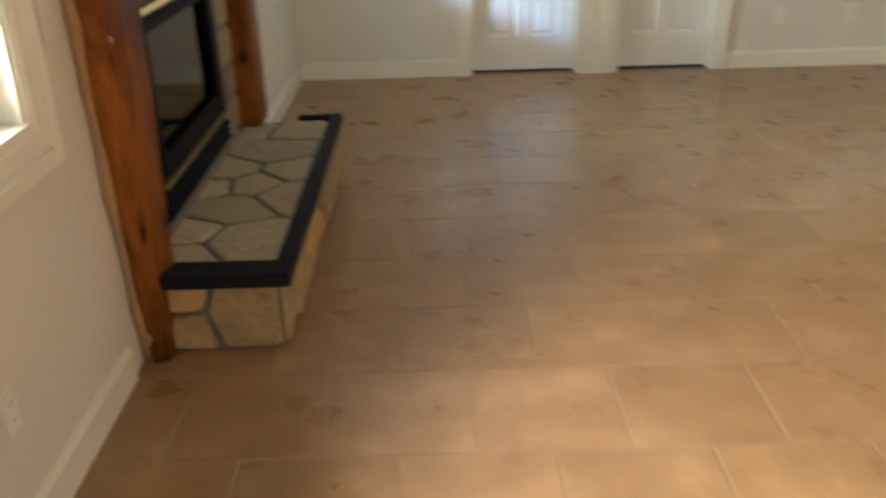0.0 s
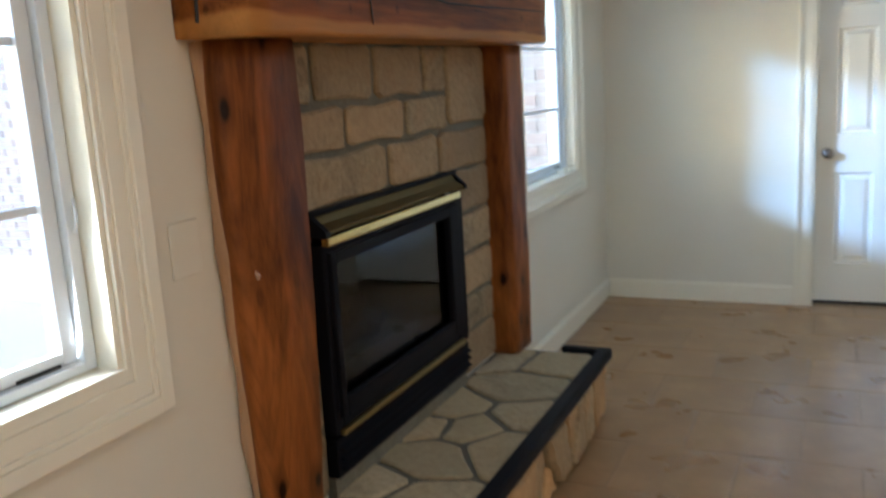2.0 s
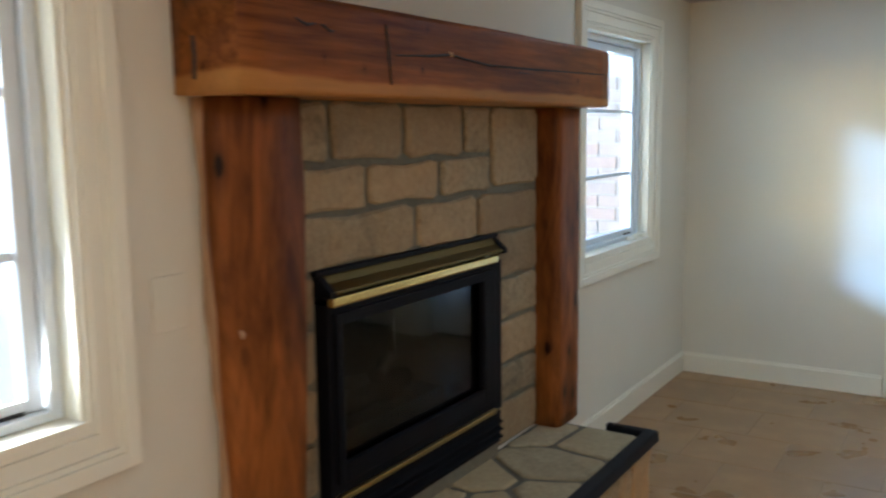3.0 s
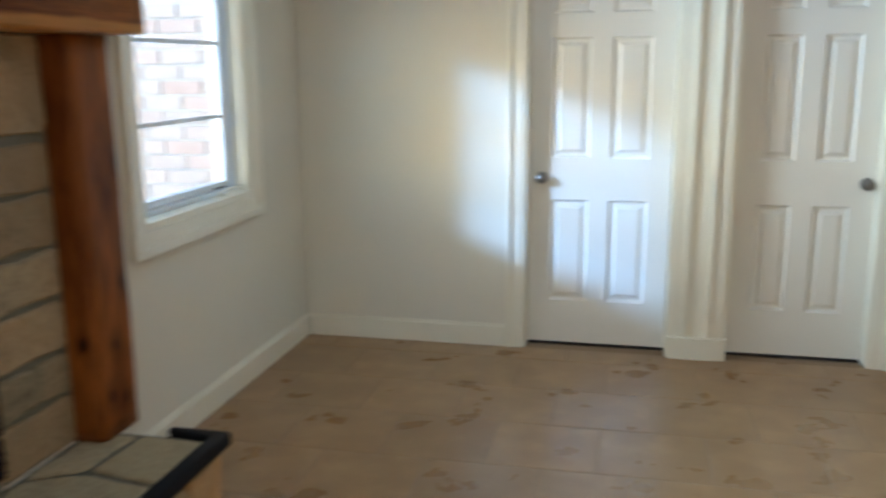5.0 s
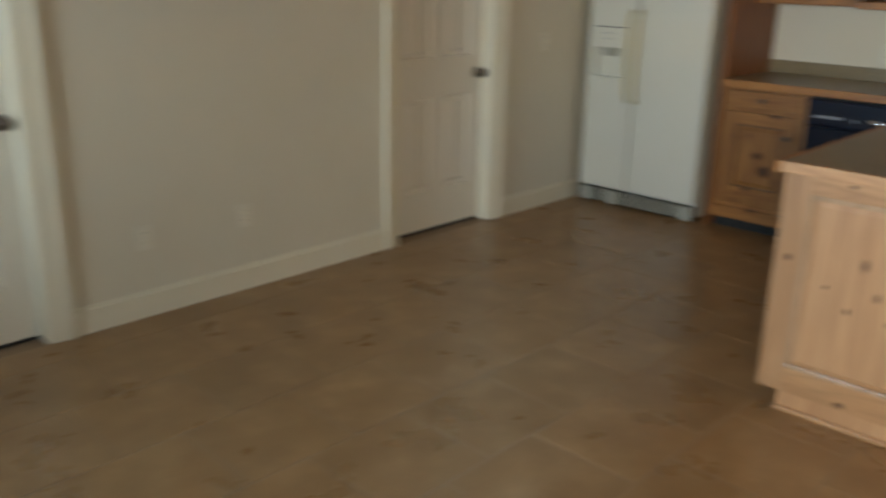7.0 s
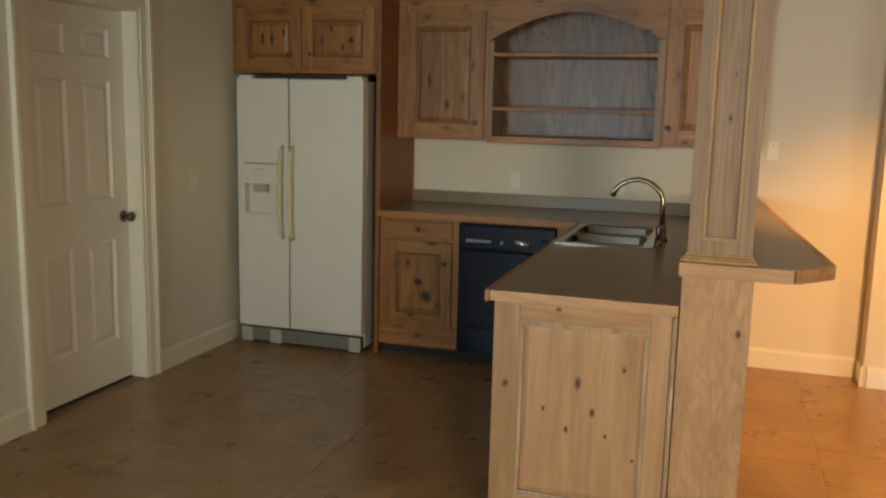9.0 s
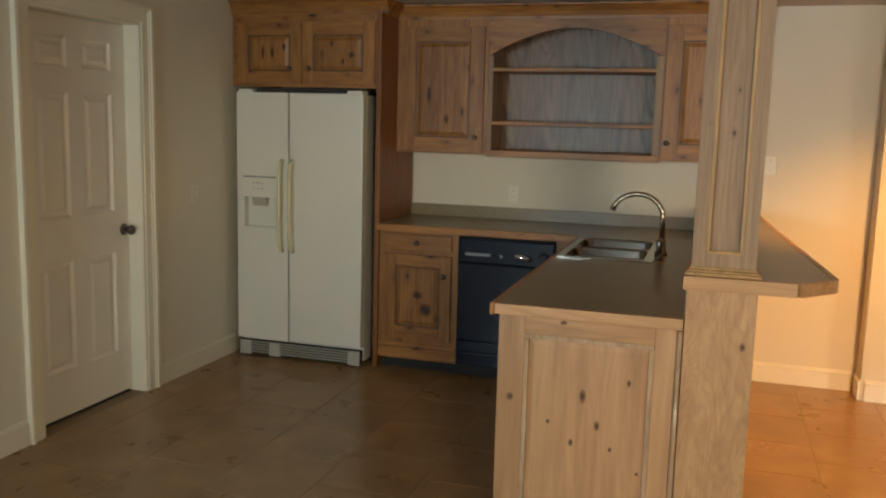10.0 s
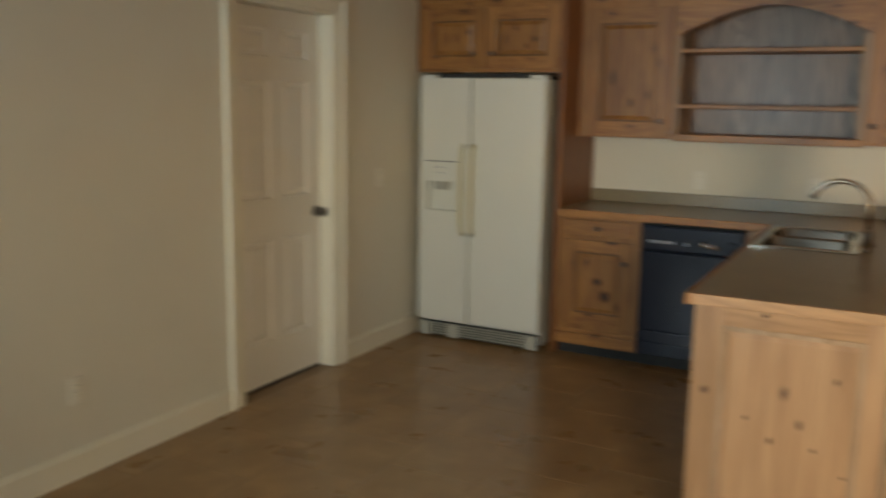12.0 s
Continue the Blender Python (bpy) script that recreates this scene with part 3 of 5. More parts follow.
# ---- windows ----
def window(name, y0, y1, label, cranked):
    w = thing(name, (0.0, (y0 + y1) / 2, SILL), label, "window", kind="structure")
    # lining of the opening
    part("window_lining", boxes((-T, 0.0, y0, y0 + 0.014, SILL, HEAD), (-T, 0.0, y1 - 0.014, y1, SILL, HEAD), (-T, 0.0, y0 + 0.014, y1 - 0.014, HEAD - 0.014, HEAD)), TRIM, w)
    part("window_sill", boxes((-T, 0.012, y0, y1, SILL - 0.004, SILL + 0.016), bevel=0.003), TRIM, w)
    prof = ((0.0, 0.016, 0.012), (0.016, 0.060, 0.018), (0.060, 0.074, 0.024), (0.074, 0.112, 0.031))
    for a, s in ((y0, -1), (y1, 1)):
        bm = bmesh.new()
        for o0, o1, dep in prof:
            p, q = a + s * o0, a + s * o1
            box(bm, 0.0, dep, min(p, q), max(p, q), SILL - o1, HEAD + o1, 0.003)
        part("casing", bm, TRIM, w)
    for z, s in ((SILL, -1), (HEAD, 1)):
        bm = bmesh.new()
        for o0, o1, dep in prof:
            p, q = z + s * o0, z + s * o1
            box(bm, 0.0, dep + 0.0008, y0 - o0, y1 + o0, min(p, q), max(p, q), 0.003)
        part("casing", bm, TRIM, w)
    a, b, lo, hi = y0 + 0.016, y1 - 0.016, SILL + 0.018, HEAD - 0.016
    f = part("window_frame", boxes((-0.125, -0.055, a, a + 0.030, lo, hi), (-0.125, -0.055, b - 0.030, b, lo, hi), (-0.125, -0.055, a + 0.03, b - 0.03, lo, lo + 0.022), (-0.125, -0.055, a + 0.03, b - 0.03, hi - 0.03, hi), bevel=0.003), VINYL, w)
    a, b, lo, hi = a + 0.032, b - 0.032, lo + 0.024, hi - 0.032
    part("sash", boxes((-0.115, -0.075, a, a + 0.038, lo, hi), (-0.115, -0.075, b - 0.038, b, lo, hi), (-0.115, -0.075, a + 0.038, b - 0.038, lo, lo + 0.03), (-0.115, -0.075, a + 0.038, b - 0.038, hi - 0.038, hi), bevel=0.003), VINYL, w)
    a, b, lo, hi = a + 0.038, b - 0.038, lo + 0.03, hi - 0.038
    for z in (1.300, 1.635):
        part("glazing_bar", boxes((-0.103, -0.087, a, b, z - 0.009, z + 0.009), bevel=0.002), VINYL, w)
    ps = [lo, 1.291, 1.309, 1.626, 1.644, hi]
    for z0, z1 in zip(ps[0::2], ps[1::2]):
        g = part("pane", boxes((-0.0955, -0.0945, a, b, z0, z1)), PANE, w, "clear window glass")
        g.visible_shadow = False
    part("hinge_track", boxes((-0.074, -0.0715, b - 0.12, b - 0.01, lo - 0.030, lo - 0.022)), DARK_GAP, w)
    lever = bmesh.new()
    tube(lever, [(-0.052, b + 0.055, 1.245), (-0.044, b + 0.055, 1.255), (-0.041, b + 0.055, 1.285), (-0.043, b + 0.055, 1.315)], [0.005, 0.004, 0.004, 0.003], 8)
    part("latch_lever", lever, VINYL, f)
    crank = boxes((-0.055, -0.012, b - 0.13, b - 0.03, SILL + 0.016, SILL + 0.034), bevel=0.006)
    tube(crank, [(-0.030, b - 0.08, SILL + 0.036), (-0.012, b - 0.05, SILL + 0.048), (-0.008, b + 0.03, SILL + 0.046)], [0.008, 0.006, 0.006], 8)
    if cranked:
        part("crank_handle", crank, TRIM, w, "white folding crank handle")
    return w


window("window_1", *WIN[0], "white casement window with horizontal bars and moulded casing", False)
window("window_2", *WIN[1], "white casement window beside the fireplace, crank at its sill", True)

# ---- outside ----
setting("ground", boxes((-60, -T, -60, 60, -0.5, -0.35)), GROUND, "pale concrete ground outside the windows", "ground")


# ---- small wall plates ----
def plate(name, m, label, category, kind_of):
    """A cover plate in its own plane: x across, z up, y towards the wall's inside."""
    face = WALL if kind_of == "blank" else PLATE
    p = new(name, mesh_of(name, boxes((-0.035, 0.035, -0.006, 0.0, -0.058, 0.058), bevel=0.004), WALL if kind_of == "blank" else face))
    p.matrix_world = m
    tagged(p, label, category)
    if kind_of == "socket":
        for z in (-0.022, 0.022):
            o = new("socket", mesh_of("socket", boxes((-0.016, 0.016, -0.0085, -0.005, z - 0.014, z + 0.014), bevel=0.002), TRIM))
            o.parent = p
            for x in (-0.007, 0.006):
                s = new("slot", mesh_of("slot", boxes((x - 0.001, x + 0.001, -0.0092, -0.008, z - 0.004, z + 0.006)), DARK_GAP))
                s.parent = o
    elif kind_of == "switch":
        o = new("toggle", mesh_of("toggle", boxes((-0.005, 0.005, -0.016, -0.005, -0.004, 0.010), bevel=0.002), TRIM))
        o.parent = p
        for z in (-0.03, 0.03):
            s = new("screw", mesh_of("screw", lathe(bmesh.new(), [(0.003, 0.0), (0.003, 0.002), (0.001, 0.0025)], pose(0, -0.006, z, 90, 0, 0), 8), NICKEL))
            s.parent = p
    return p


plate("wall_outlet", pose(3.475, 0.0, 0.372), "cream outlet plate on the wall between the doors", "outlet", "socket")
plate("wall_outlet", pose(3.995, 0.0, 0.376), "cream outlet plate low on the wall", "outlet", "socket")
plate("wall_outlet", pose(0.0, -4.70, 0.375, 0, 0, 90), "cream outlet plate under the window", "outlet", "socket")
plate("light_switch", pose(6.315, 0.0, 1.095), "cream light switch beside the door and refrigerator", "light switch", "switch")
plate("cover_plate", pose(0.0, -4.075, 1.155, 0, 0, 90) @ Matrix.Diagonal((1.5, 1, 1.15, 1)), "wide blank cover plate painted like the wall", "cover plate", "blank")
plate("light_switch", pose(XR, -3.335, 1.355, 0, 0, -90), "white light switch on the wall past the bar", "light switch", "switch")
plate("wall_outlet", pose(XR, -1.745, 1.10, 0, 0, -90), "white outlet plate above the worktop", "outlet", "socket")
plate("wall_outlet", pose(XR, -2.435, 1.09, 0, 0, -90), "white outlet plate above the sink", "outlet", "socket")

# ---- fireplace ----


def cells(seeds, rect):
    """The part of the rectangle (u0, u1, v0, v1) nearest to each seed, as outlines."""
    u0, u1, v0, v1 = rect
    out = []
    for i, s in enumerate(seeds):
        poly = [Vector(p) for p in ((u0, v0), (u1, v0), (u1, v1), (u0, v1))]
        for j, o in enumerate(seeds):
            if i == j:
                continue
            mid, d = (Vector(s) + Vector(o)) / 2, Vector(o) - Vector(s)
            keep = []
            for a, b in zip(poly, poly[1:] + poly[:1]):
                da, db = (a - mid).dot(d), (b - mid).dot(d)
                if da <= 0:
                    keep.append(a)
                if da * db < 0:
                    keep.append(a + (b - a) * (da / (da - db)))
            poly = keep
            if len(poly) < 3:
                break
        if len(poly) >= 3:
            out.append(poly)
    return out


def stone(parent, outline, gap, thick, place, mat, rng, name="stone"):
    """One stone: its outline drawn in by the joint, wobbly sides, a rounded and slightly uneven face."""
    c = sum(outline, Vector((0, 0))) / len(outline)
    pts = []
    for a, b in zip(outline, outline[1:] + outline[:1]):
        for f in (0.08, 0.5, 0.92):
            p = a.lerp(b, f)
            r = p - c
            pts.append(c + r * max(0.2, 1 - gap / max(r.length, 0.01)) + Vector((rng.uniform(-1, 1), rng.uniform(-1, 1))) * gap * 0.35)
    bm = bmesh.new()
    rings = []
    for shrink, h in ((0.0, 0.0), (0.0, thick * 0.55), (gap * 0.8, thick * 0.93)):
        ring = []
        for p in pts:
            r = p - c
            q = c + r * (1 - shrink / max(r.length, 0.02))
            ring.append(bm.verts.new(place(q.x, q.y, h + (rng.uniform(-0.08, 0.08) * thick if h > thick * 0.6 else 0))))
        rings.append(ring)
    n = len(pts)
    for p, q in zip(rings, rings[1:]):
        for i in range(n):
            bm.faces.new((p[i], p[(i + 1) % n], q[(i + 1) % n], q[i]))
    top = bm.verts.new(place(c.x, c.y, thick * rng.uniform(0.95, 1.08)))
    for i in range(n):
        bm.faces.new((rings[-1][i], rings[-1][(i + 1) % n], top))
    bmesh.ops.recalc_face_normals(bm, faces=bm.faces[:])
    return part(name, bm, mat, parent)


rng = random.Random(5)


def rect_outline(a, b, z0, z1):
    return [Vector(p) for p in ((a, z0), (b, z0), (b, z1), (a, z1))]


# the stone surround between the posts, a mortar bed with laid stones
surround = thing("fireplace_surround", (0.0, -2.94, 0.29), "tan sandstone surround laid in coursed blocks with grey mortar", "fireplace surround")
part("mortar_bed", boxes((0.0, 0.008, -3.76, FB[0], 0.29, 1.64), (0.0, 0.008, FB[1], -2.13, 0.29, 1.64), (0.0, 0.008, FB[0], FB[1], FB[3], 1.64)), MORTAR, surround)
part("mortar_fillet", boxes((0.0, 0.034, FB[0], FB[1], 0.270, 0.336), bevel=0.004), MORTAR, surround)
COURSES = [
    (1.455, 1.640, (-3.74, -3.49, -3.12, -2.75, -2.55)),
    (1.315, 1.455, (-3.74, -3.32, -2.91, -2.55)),
    (1.150, 1.315, (-3.74, -3.06, -2.65, -2.15)),
]
for z0, z1, ys in COURSES:
    for a, b in zip(ys, ys[1:]):
        stone(surround, rect_outline(a, b, z0 + rng.uniform(-0.006, 0.006), z1), 0.014, 0.020, lambda u, v, h: (0.004 + h, u, v), STONE, rng)
stone(surround, rect_outline(-2.55, -2.15, 1.325, 1.640), 0.010, 0.022, lambda u, v, h: (0.004 + h, u, v), STONE, rng)
for a, b, zs in ((-3.74, -3.575, (0.29, 0.50, 0.66, 0.83, 1.00, 1.15)), (-2.525, -2.15, (0.29, 0.47, 0.62, 0.80, 0.97, 1.15))):
    for z0, z1 in zip(zs, zs[1:]):
        stone(surround, rect_outline(a, b, z0, z1), 0.013, 0.020, lambda u, v, h: (0.004 + h, u, v), STONE, rng)

# the raised hearth
HX, HY0, HY1, HZ = 0.46, -3.81, -2.04, 0.272
hearth = thing("fireplace_hearth", (0.25, -2.93, 0.0), "raised fieldstone hearth topped with flagstones and edged in black", "hearth")
part("core", boxes((0.001, HX, HY0, HY1, 0.0, HZ)), MORTAR, hearth)
SEEDS = [(0.28, -3.55), (0.10, -3.66), (0.06, -3.47), (0.17, -3.22), (0.05, -2.99), (0.22, -2.96), (0.38, -2.80), (0.26, -2.52), (0.31, -2.20), (0.39, -3.08), (0.06, -2.19), (0.07, -2.80)]
for poly in cells(SEEDS, (0.005, HX - 0.01, HY0 + 0.01, HY1 - 0.01)):
    stone(hearth, poly, 0.014, 0.016, lambda u, v, h: (u, v, HZ + h - 0.004), FLAG, rng, "flagstone")
front = [(HY0 + 0.12 + 0.235 * i + rng.uniform(-0.05, 0.05), rng.choice((0.07, 0.13, 0.19))) for i in range(8)] + [(HY0 + 0.25 + 0.33 * i, rng.choice((0.05, 0.2))) for i in range(5)]
for poly in cells(front, (HY0, HY1, 0.0, HZ - 0.02)):
    stone(hearth, poly, 0.013, rng.uniform(0.018, 0.058), lambda u, v, h: (HX - 0.006 + h, u, v), HEARTH_STONE, rng, "fieldstone")
for poly in cells([(0.09, 0.20), (0.11, 0.07), (0.34, 0.13)], (0.0, HX, 0.0, HZ - 0.02)):
    stone(hearth, poly, 0.011, 0.030, lambda u, v, h: (u, HY0 + 0.006 - h, v), HEARTH_STONE, rng, "fieldstone")
for poly in cells([(0.10, 0.17), (0.20, 0.06), (0.36, 0.15)], (0.0, HX, 0.0, HZ - 0.02)):
    stone(hearth, poly, 0.011, 0.030, lambda u, v, h: (u, HY1 - 0.006 + h, v), HEARTH_STONE, rng, "fieldstone")
bm = bmesh.new()
TR = 0.058
path = [(0.09, -3.868), (0.508, -3.868), (0.508, -2.005), (0.285, -2.005), (0.285, -2.005 - 0.03), (0.508 - TR, -2.005 - 0.03 - 0.02), (0.508 - TR, -3.868 + 0.115), (0.09, -3.868 + 0.115)]
prism(bm, path, "z", 0.250, 0.300)
bmesh.ops.bevel(bm, geom=bm.edges[:], offset=0.005, segments=2, affect="EDGES")
part("edge_trim", bm, EDGE, hearth, "black metal edging round the hearth top")


# the timber posts and the mantel beam: hewn, with rounded arrises and uneven faces
def hewn(x0, x1, y0, y1, z0, z1, axis, seed, round_=0.022, wob=0.007, taper=0.0, facet=False):
    n_along = 26
    span = {"z": (z0, z1), "y": (y0, y1)}[axis]
    bm = bmesh.new()
    rings = []
    off = Vector((seed * 3.1, seed * 1.7, 0))
    for i in range(n_along + 1):
        f = i / n_along
        w = span[0] + (span[1] - span[0]) * f
        a0, a1, b0, b1 = (x0, x1, y0, y1) if axis == "z" else (x0, x1, z0, z1)
        shrink = taper * (1 - f) ** 2
        b0, b1, a1 = b0 + shrink, b1 - shrink * 0.5, a1 - shrink * 0.3
        ring = []
        r = round_
        corner = []
        if facet:
            corner = [(a1, b1 - 0.012), (a1 - 0.012, b1), (a0, b1), (a0, b0 + 0.050), (a0 + 0.030, b0 + 0.010), (a0 + 0.055, b0), (a0 + 0.085, b0 + 0.015), (a1 - 0.012, b0 + 0.105), (a1, b0 + 0.125)]
        for cx, cy, ang in () if facet else ((a1 - r, b1 - r, 0), (a0, b1, 90), (a0, b0, 180), (a1 - r, b0 + r, 270)):
            rr = r if cx > a0 else 0.0
            for k in range(4):
                t = radians(ang + 30 * k)
                corner.append((cx + rr * math.cos(t), cy + rr * math.sin(t)))
        dense = []
        for p, q in zip(corner, corner[1:] + corner[:1]):
            length = math.hypot(q[0] - p[0], q[1] - p[1])
            m = 5 if length > 0.085 else (2 if length > 0.03 else 1)
            dense += [(p[0] + (q[0] - p[0]) * k / m, p[1] + (q[1] - p[1]) * k / m) for k in range(m)]
        for u, v in dense:
            if u > a0 + 0.002:
                nv = noise.noise(Vector((u * 9, v * 9, w * 2.2)) + off) * wob + noise.noise(Vector((u * 30, v * 30, w * 8)) + off) * wob * 0.35
                c = ((a0 + a1) / 2, (b0 + b1) / 2)
                d = Vector((u - a0, v - c[1])).normalized()
                u, v = max(a0, u + d.x * nv), v + d.y * nv
            ring.append(bm.verts.new((u, v, w) if axis == "z" else (u, w, v)))
        rings.append(ring)
    k = min(len(r) for r in rings)
    for p, q in zip(rings, rings[1:]):
        for j in range(k):
            bm.faces.new((p[j], p[(j + 1) % k], q[(j + 1) % k], q[j]))
    bm.faces.new(rings[0])
    bm.faces.new(rings[-1])
    bmesh.ops.recalc_face_normals(bm, faces=bm.faces[:])
    return bm


post = solid("mantel_post", hewn(0.0, 0.135, -3.985, -3.735, 0.0, 1.632, "z", 3, 0.035, 0.008, 0.085, True), BEAM, "red-brown stained hewn timber post standing on the floor", "mantel post", "mantel posts", base=(0.06, -3.86, 0.0), smooth=True)
edge_pts = [(0.020 + 0.004 * math.sin(i * 1.9), -3.962 + 0.085 * (1 - i / 16) ** 2 + 0.004 * math.sin(i * 2.7), 0.002 + 1.63 * i / 16) for i in range(17)]
part("sapwood_edge", tube(bmesh.new(), edge_pts, [0.021 + 0.004 * math.sin(i * 1.3) for i in range(17)], 8), OAK_PALE, post, "pale unstained sapwood edge", True)
solid("mantel_post", hewn(0.0, 0.118, -2.150, -1.925, HZ + 0.012, 1.632, "z", 8, 0.030, 0.007), BEAM, "red-brown stained hewn timber post standing on the hearth", "mantel post", "mantel posts", base=(0.06, -2.04, HZ + 0.012), smooth=True)
mantel = solid("mantel_beam", hewn(0.001, 0.212, -4.025, -1.865, 1.635, 1.872, "y", 5, 0.016, 0.007), BEAM_ACROSS, "heavy red-brown timber mantel beam with cracks and tool marks", "mantel", base=(0.1, -2.95, 1.635), smooth=True)
# drying cracks along the beam's face and a saw cut
CRACKS = (
    (((-3.478, 1.830), (-3.470, 1.760), (-3.458, 1.672)), 0.0045),
    (((-3.430, 1.752), (-3.250, 1.762), (-3.150, 1.772), (-2.930, 1.754), (-2.600, 1.757), (-2.250, 1.764), (-1.905, 1.770)), 0.0040),
    (((-3.840, 1.812), (-3.800, 1.800), (-3.770, 1.806)), 0.0040),
    (((-3.745, 1.806), (-3.715, 1.792), (-3.700, 1.794)), 0.0040),
    (((-2.700, 1.742), (-2.520, 1.738), (-2.380, 1.742)), 0.0025))
for pts, w in CRACKS:
    part("crack", tube(bmesh.new(), [(0.2125, y, z) for y, z in pts], [w * 0.6] + [w] * (len(pts) - 2) + [w * 0.6], 6), DARK_GAP, mantel)
part("crack", tube(bmesh.new(), [(0.070, -4.0255, 1.668), (0.074, -4.0260, 1.72), (0.069, -4.0255, 1.765)], 0.005, 6), DARK_GAP, mantel)
# bare chips where the stain has flaked off
part("chip", tube(bmesh.new(), [(0.2135, -3.158, 1.780), (0.2145, -3.148, 1.773), (0.2135, -3.140, 1.766)], [0.002, 0.006, 0.003], 6), OAK_PALE, mantel, "pale bare chip")
part("chip", tube(bmesh.new(), [(0.108, -3.958, 1.078), (0.112, -3.954, 1.067), (0.110, -3.952, 1.056)], [0.002, 0.007, 0.003], 6), OAK_PALE, post, "pale bare chip")

# the gas stove insert
stove = thing("fireplace_insert", (0.0, -3.05, 0.33), "black gas fireplace insert with brass strips and dark glass", "fireplace")
y0, y1, z0, z1 = FB
g = 0.004
part("firebox", boxes((-0.46, -0.44, y0 + g, y1 - g, z0 + g, z1 - g), (-0.44, -0.02, y0 + g, y0 + 0.02, z0 + g, z1 - g), (-0.44, -0.02, y1 - 0.02, y1 - g, z0 + g, z1 - g), (-0.44, -0.02, y0 + 0.02, y1 - 0.02, z0 + g, z0 + 0.02), (-0.44, -0.02, y0 + 0.02, y1 - 0.02, z1 - 0.02, z1 - g)), FIREBOX, stove)
part("face_frame", boxes((-0.02, 0.052, y0 + 0.002, y0 + 0.042, 0.475, 1.060), (-0.02, 0.052, y1 - 0.095, y1 - 0.002, 0.475, 1.060), (-0.02, 0.052, y0 + 0.042, y1 - 0.095, 1.010, 1.060), (-0.02, 0.052, y0 + 0.042, y1 - 0.095, 0.475, 0.555), bevel=0.006), BLACK, stove)
part("door_frame", boxes((0.045, 0.066, y0 + 0.026, y0 + 0.056, 0.525, 1.035), (0.045, 0.066, y1 - 0.158, y1 - 0.075, 0.525, 1.035), (0.045, 0.066, y0 + 0.056, y1 - 0.158, 0.998, 1.035), (0.045, 0.066, y0 + 0.056, y1 - 0.158, 0.525, 0.586), bevel=0.005), BLACK, stove)
gl = part("glass", boxes((0.030, 0.034, y0 + 0.046, y1 - 0.148, 0.56, 1.008)), STOVE_GLASS, stove, "dark reflecting glass front")
part("brass_strip", boxes((0.050, 0.074, y0 + 0.004, y1 - 0.060, 1.056, 1.084), bevel=0.006), BRASS, stove, "polished brass strip")
part("brass_strip", boxes((0.050, 0.068, y0 + 0.02, y1 - 0.07, 0.474, 0.492), bevel=0.005), BRASS_AGED, stove, "dull brass strip")
part("hood_rim", boxes((0.006, 0.030, y0 - 0.012, y1 + 0.012, 1.142, 1.158), bevel=0.004), BLACK, stove)
part("hood_end", prism(bmesh.new(), [(0.006, 1.142), (0.026, 1.142), (0.074, 1.100), (0.074, 1.084), (0.006, 1.084)], "y", y0 - 0.004, y0 + 0.020), BLACK, stove)
part("hood_end", prism(bmesh.new(), [(0.006, 1.142), (0.026, 1.142), (0.074, 1.100), (0.074, 1.084), (0.006, 1.084)], "y", y1 - 0.020, y1 + 0.004), BLACK, stove)
part("hood", prism(bmesh.new(), [(0.006, 1.141), (0.022, 1.141), (0.036, 1.118), (0.066, 1.100), (0.070, 1.092), (0.006, 1.086)], "y", y0 + 0.020, y1 - 0.020), BRASS_DULL, stove, "tarnished brass hood")
low = boxes((-0.02, 0.046, y0 + 0.002, y1 - 0.002, 0.338, 0.462), bevel=0.004)
part("lower_louver", low, BLACK, stove)
for i in range(3):
    z = 0.36 + 0.030 * i
    part("louver_slat", prism(bmesh.new(), [(0.046, z), (0.066, z + 0.004), (0.066, z + 0.009), (0.046, z + 0.017)], "y", y0 + 0.02, y1 - 0.02), BLACK, stove)
part("burner_tray", boxes((-0.40, -0.10, y0 + 0.18, y1 - 0.18, z0 + 0.02, z0 + 0.26), bevel=0.01), FIREBOX, stove)
for i, (ya, yb, xa, xb, zz, r) in enumerate(((-3.32, -2.80, -0.28, -0.22, 0.635, 0.040), (-3.25, -2.95, -0.18, -0.15, 0.632, 0.035), (-3.05, -2.78, -0.17, -0.30, 0.69, 0.030), (-3.3, -3.1, -0.30, -0.17, 0.70, 0.028))):
    part("log", tube(bmesh.new(), [Vector((xa, ya, zz)).lerp(Vector((xb, yb, zz)), k / 5) + Vector((0, 0, 0.008 * math.sin(k * 2.1 + i))) for k in range(6)], [r * (0.85 + 0.15 * math.sin(k * 1.7 + i)) for k in range(6)], 9), LOG, stove, "grey-brown ceramic log", True)


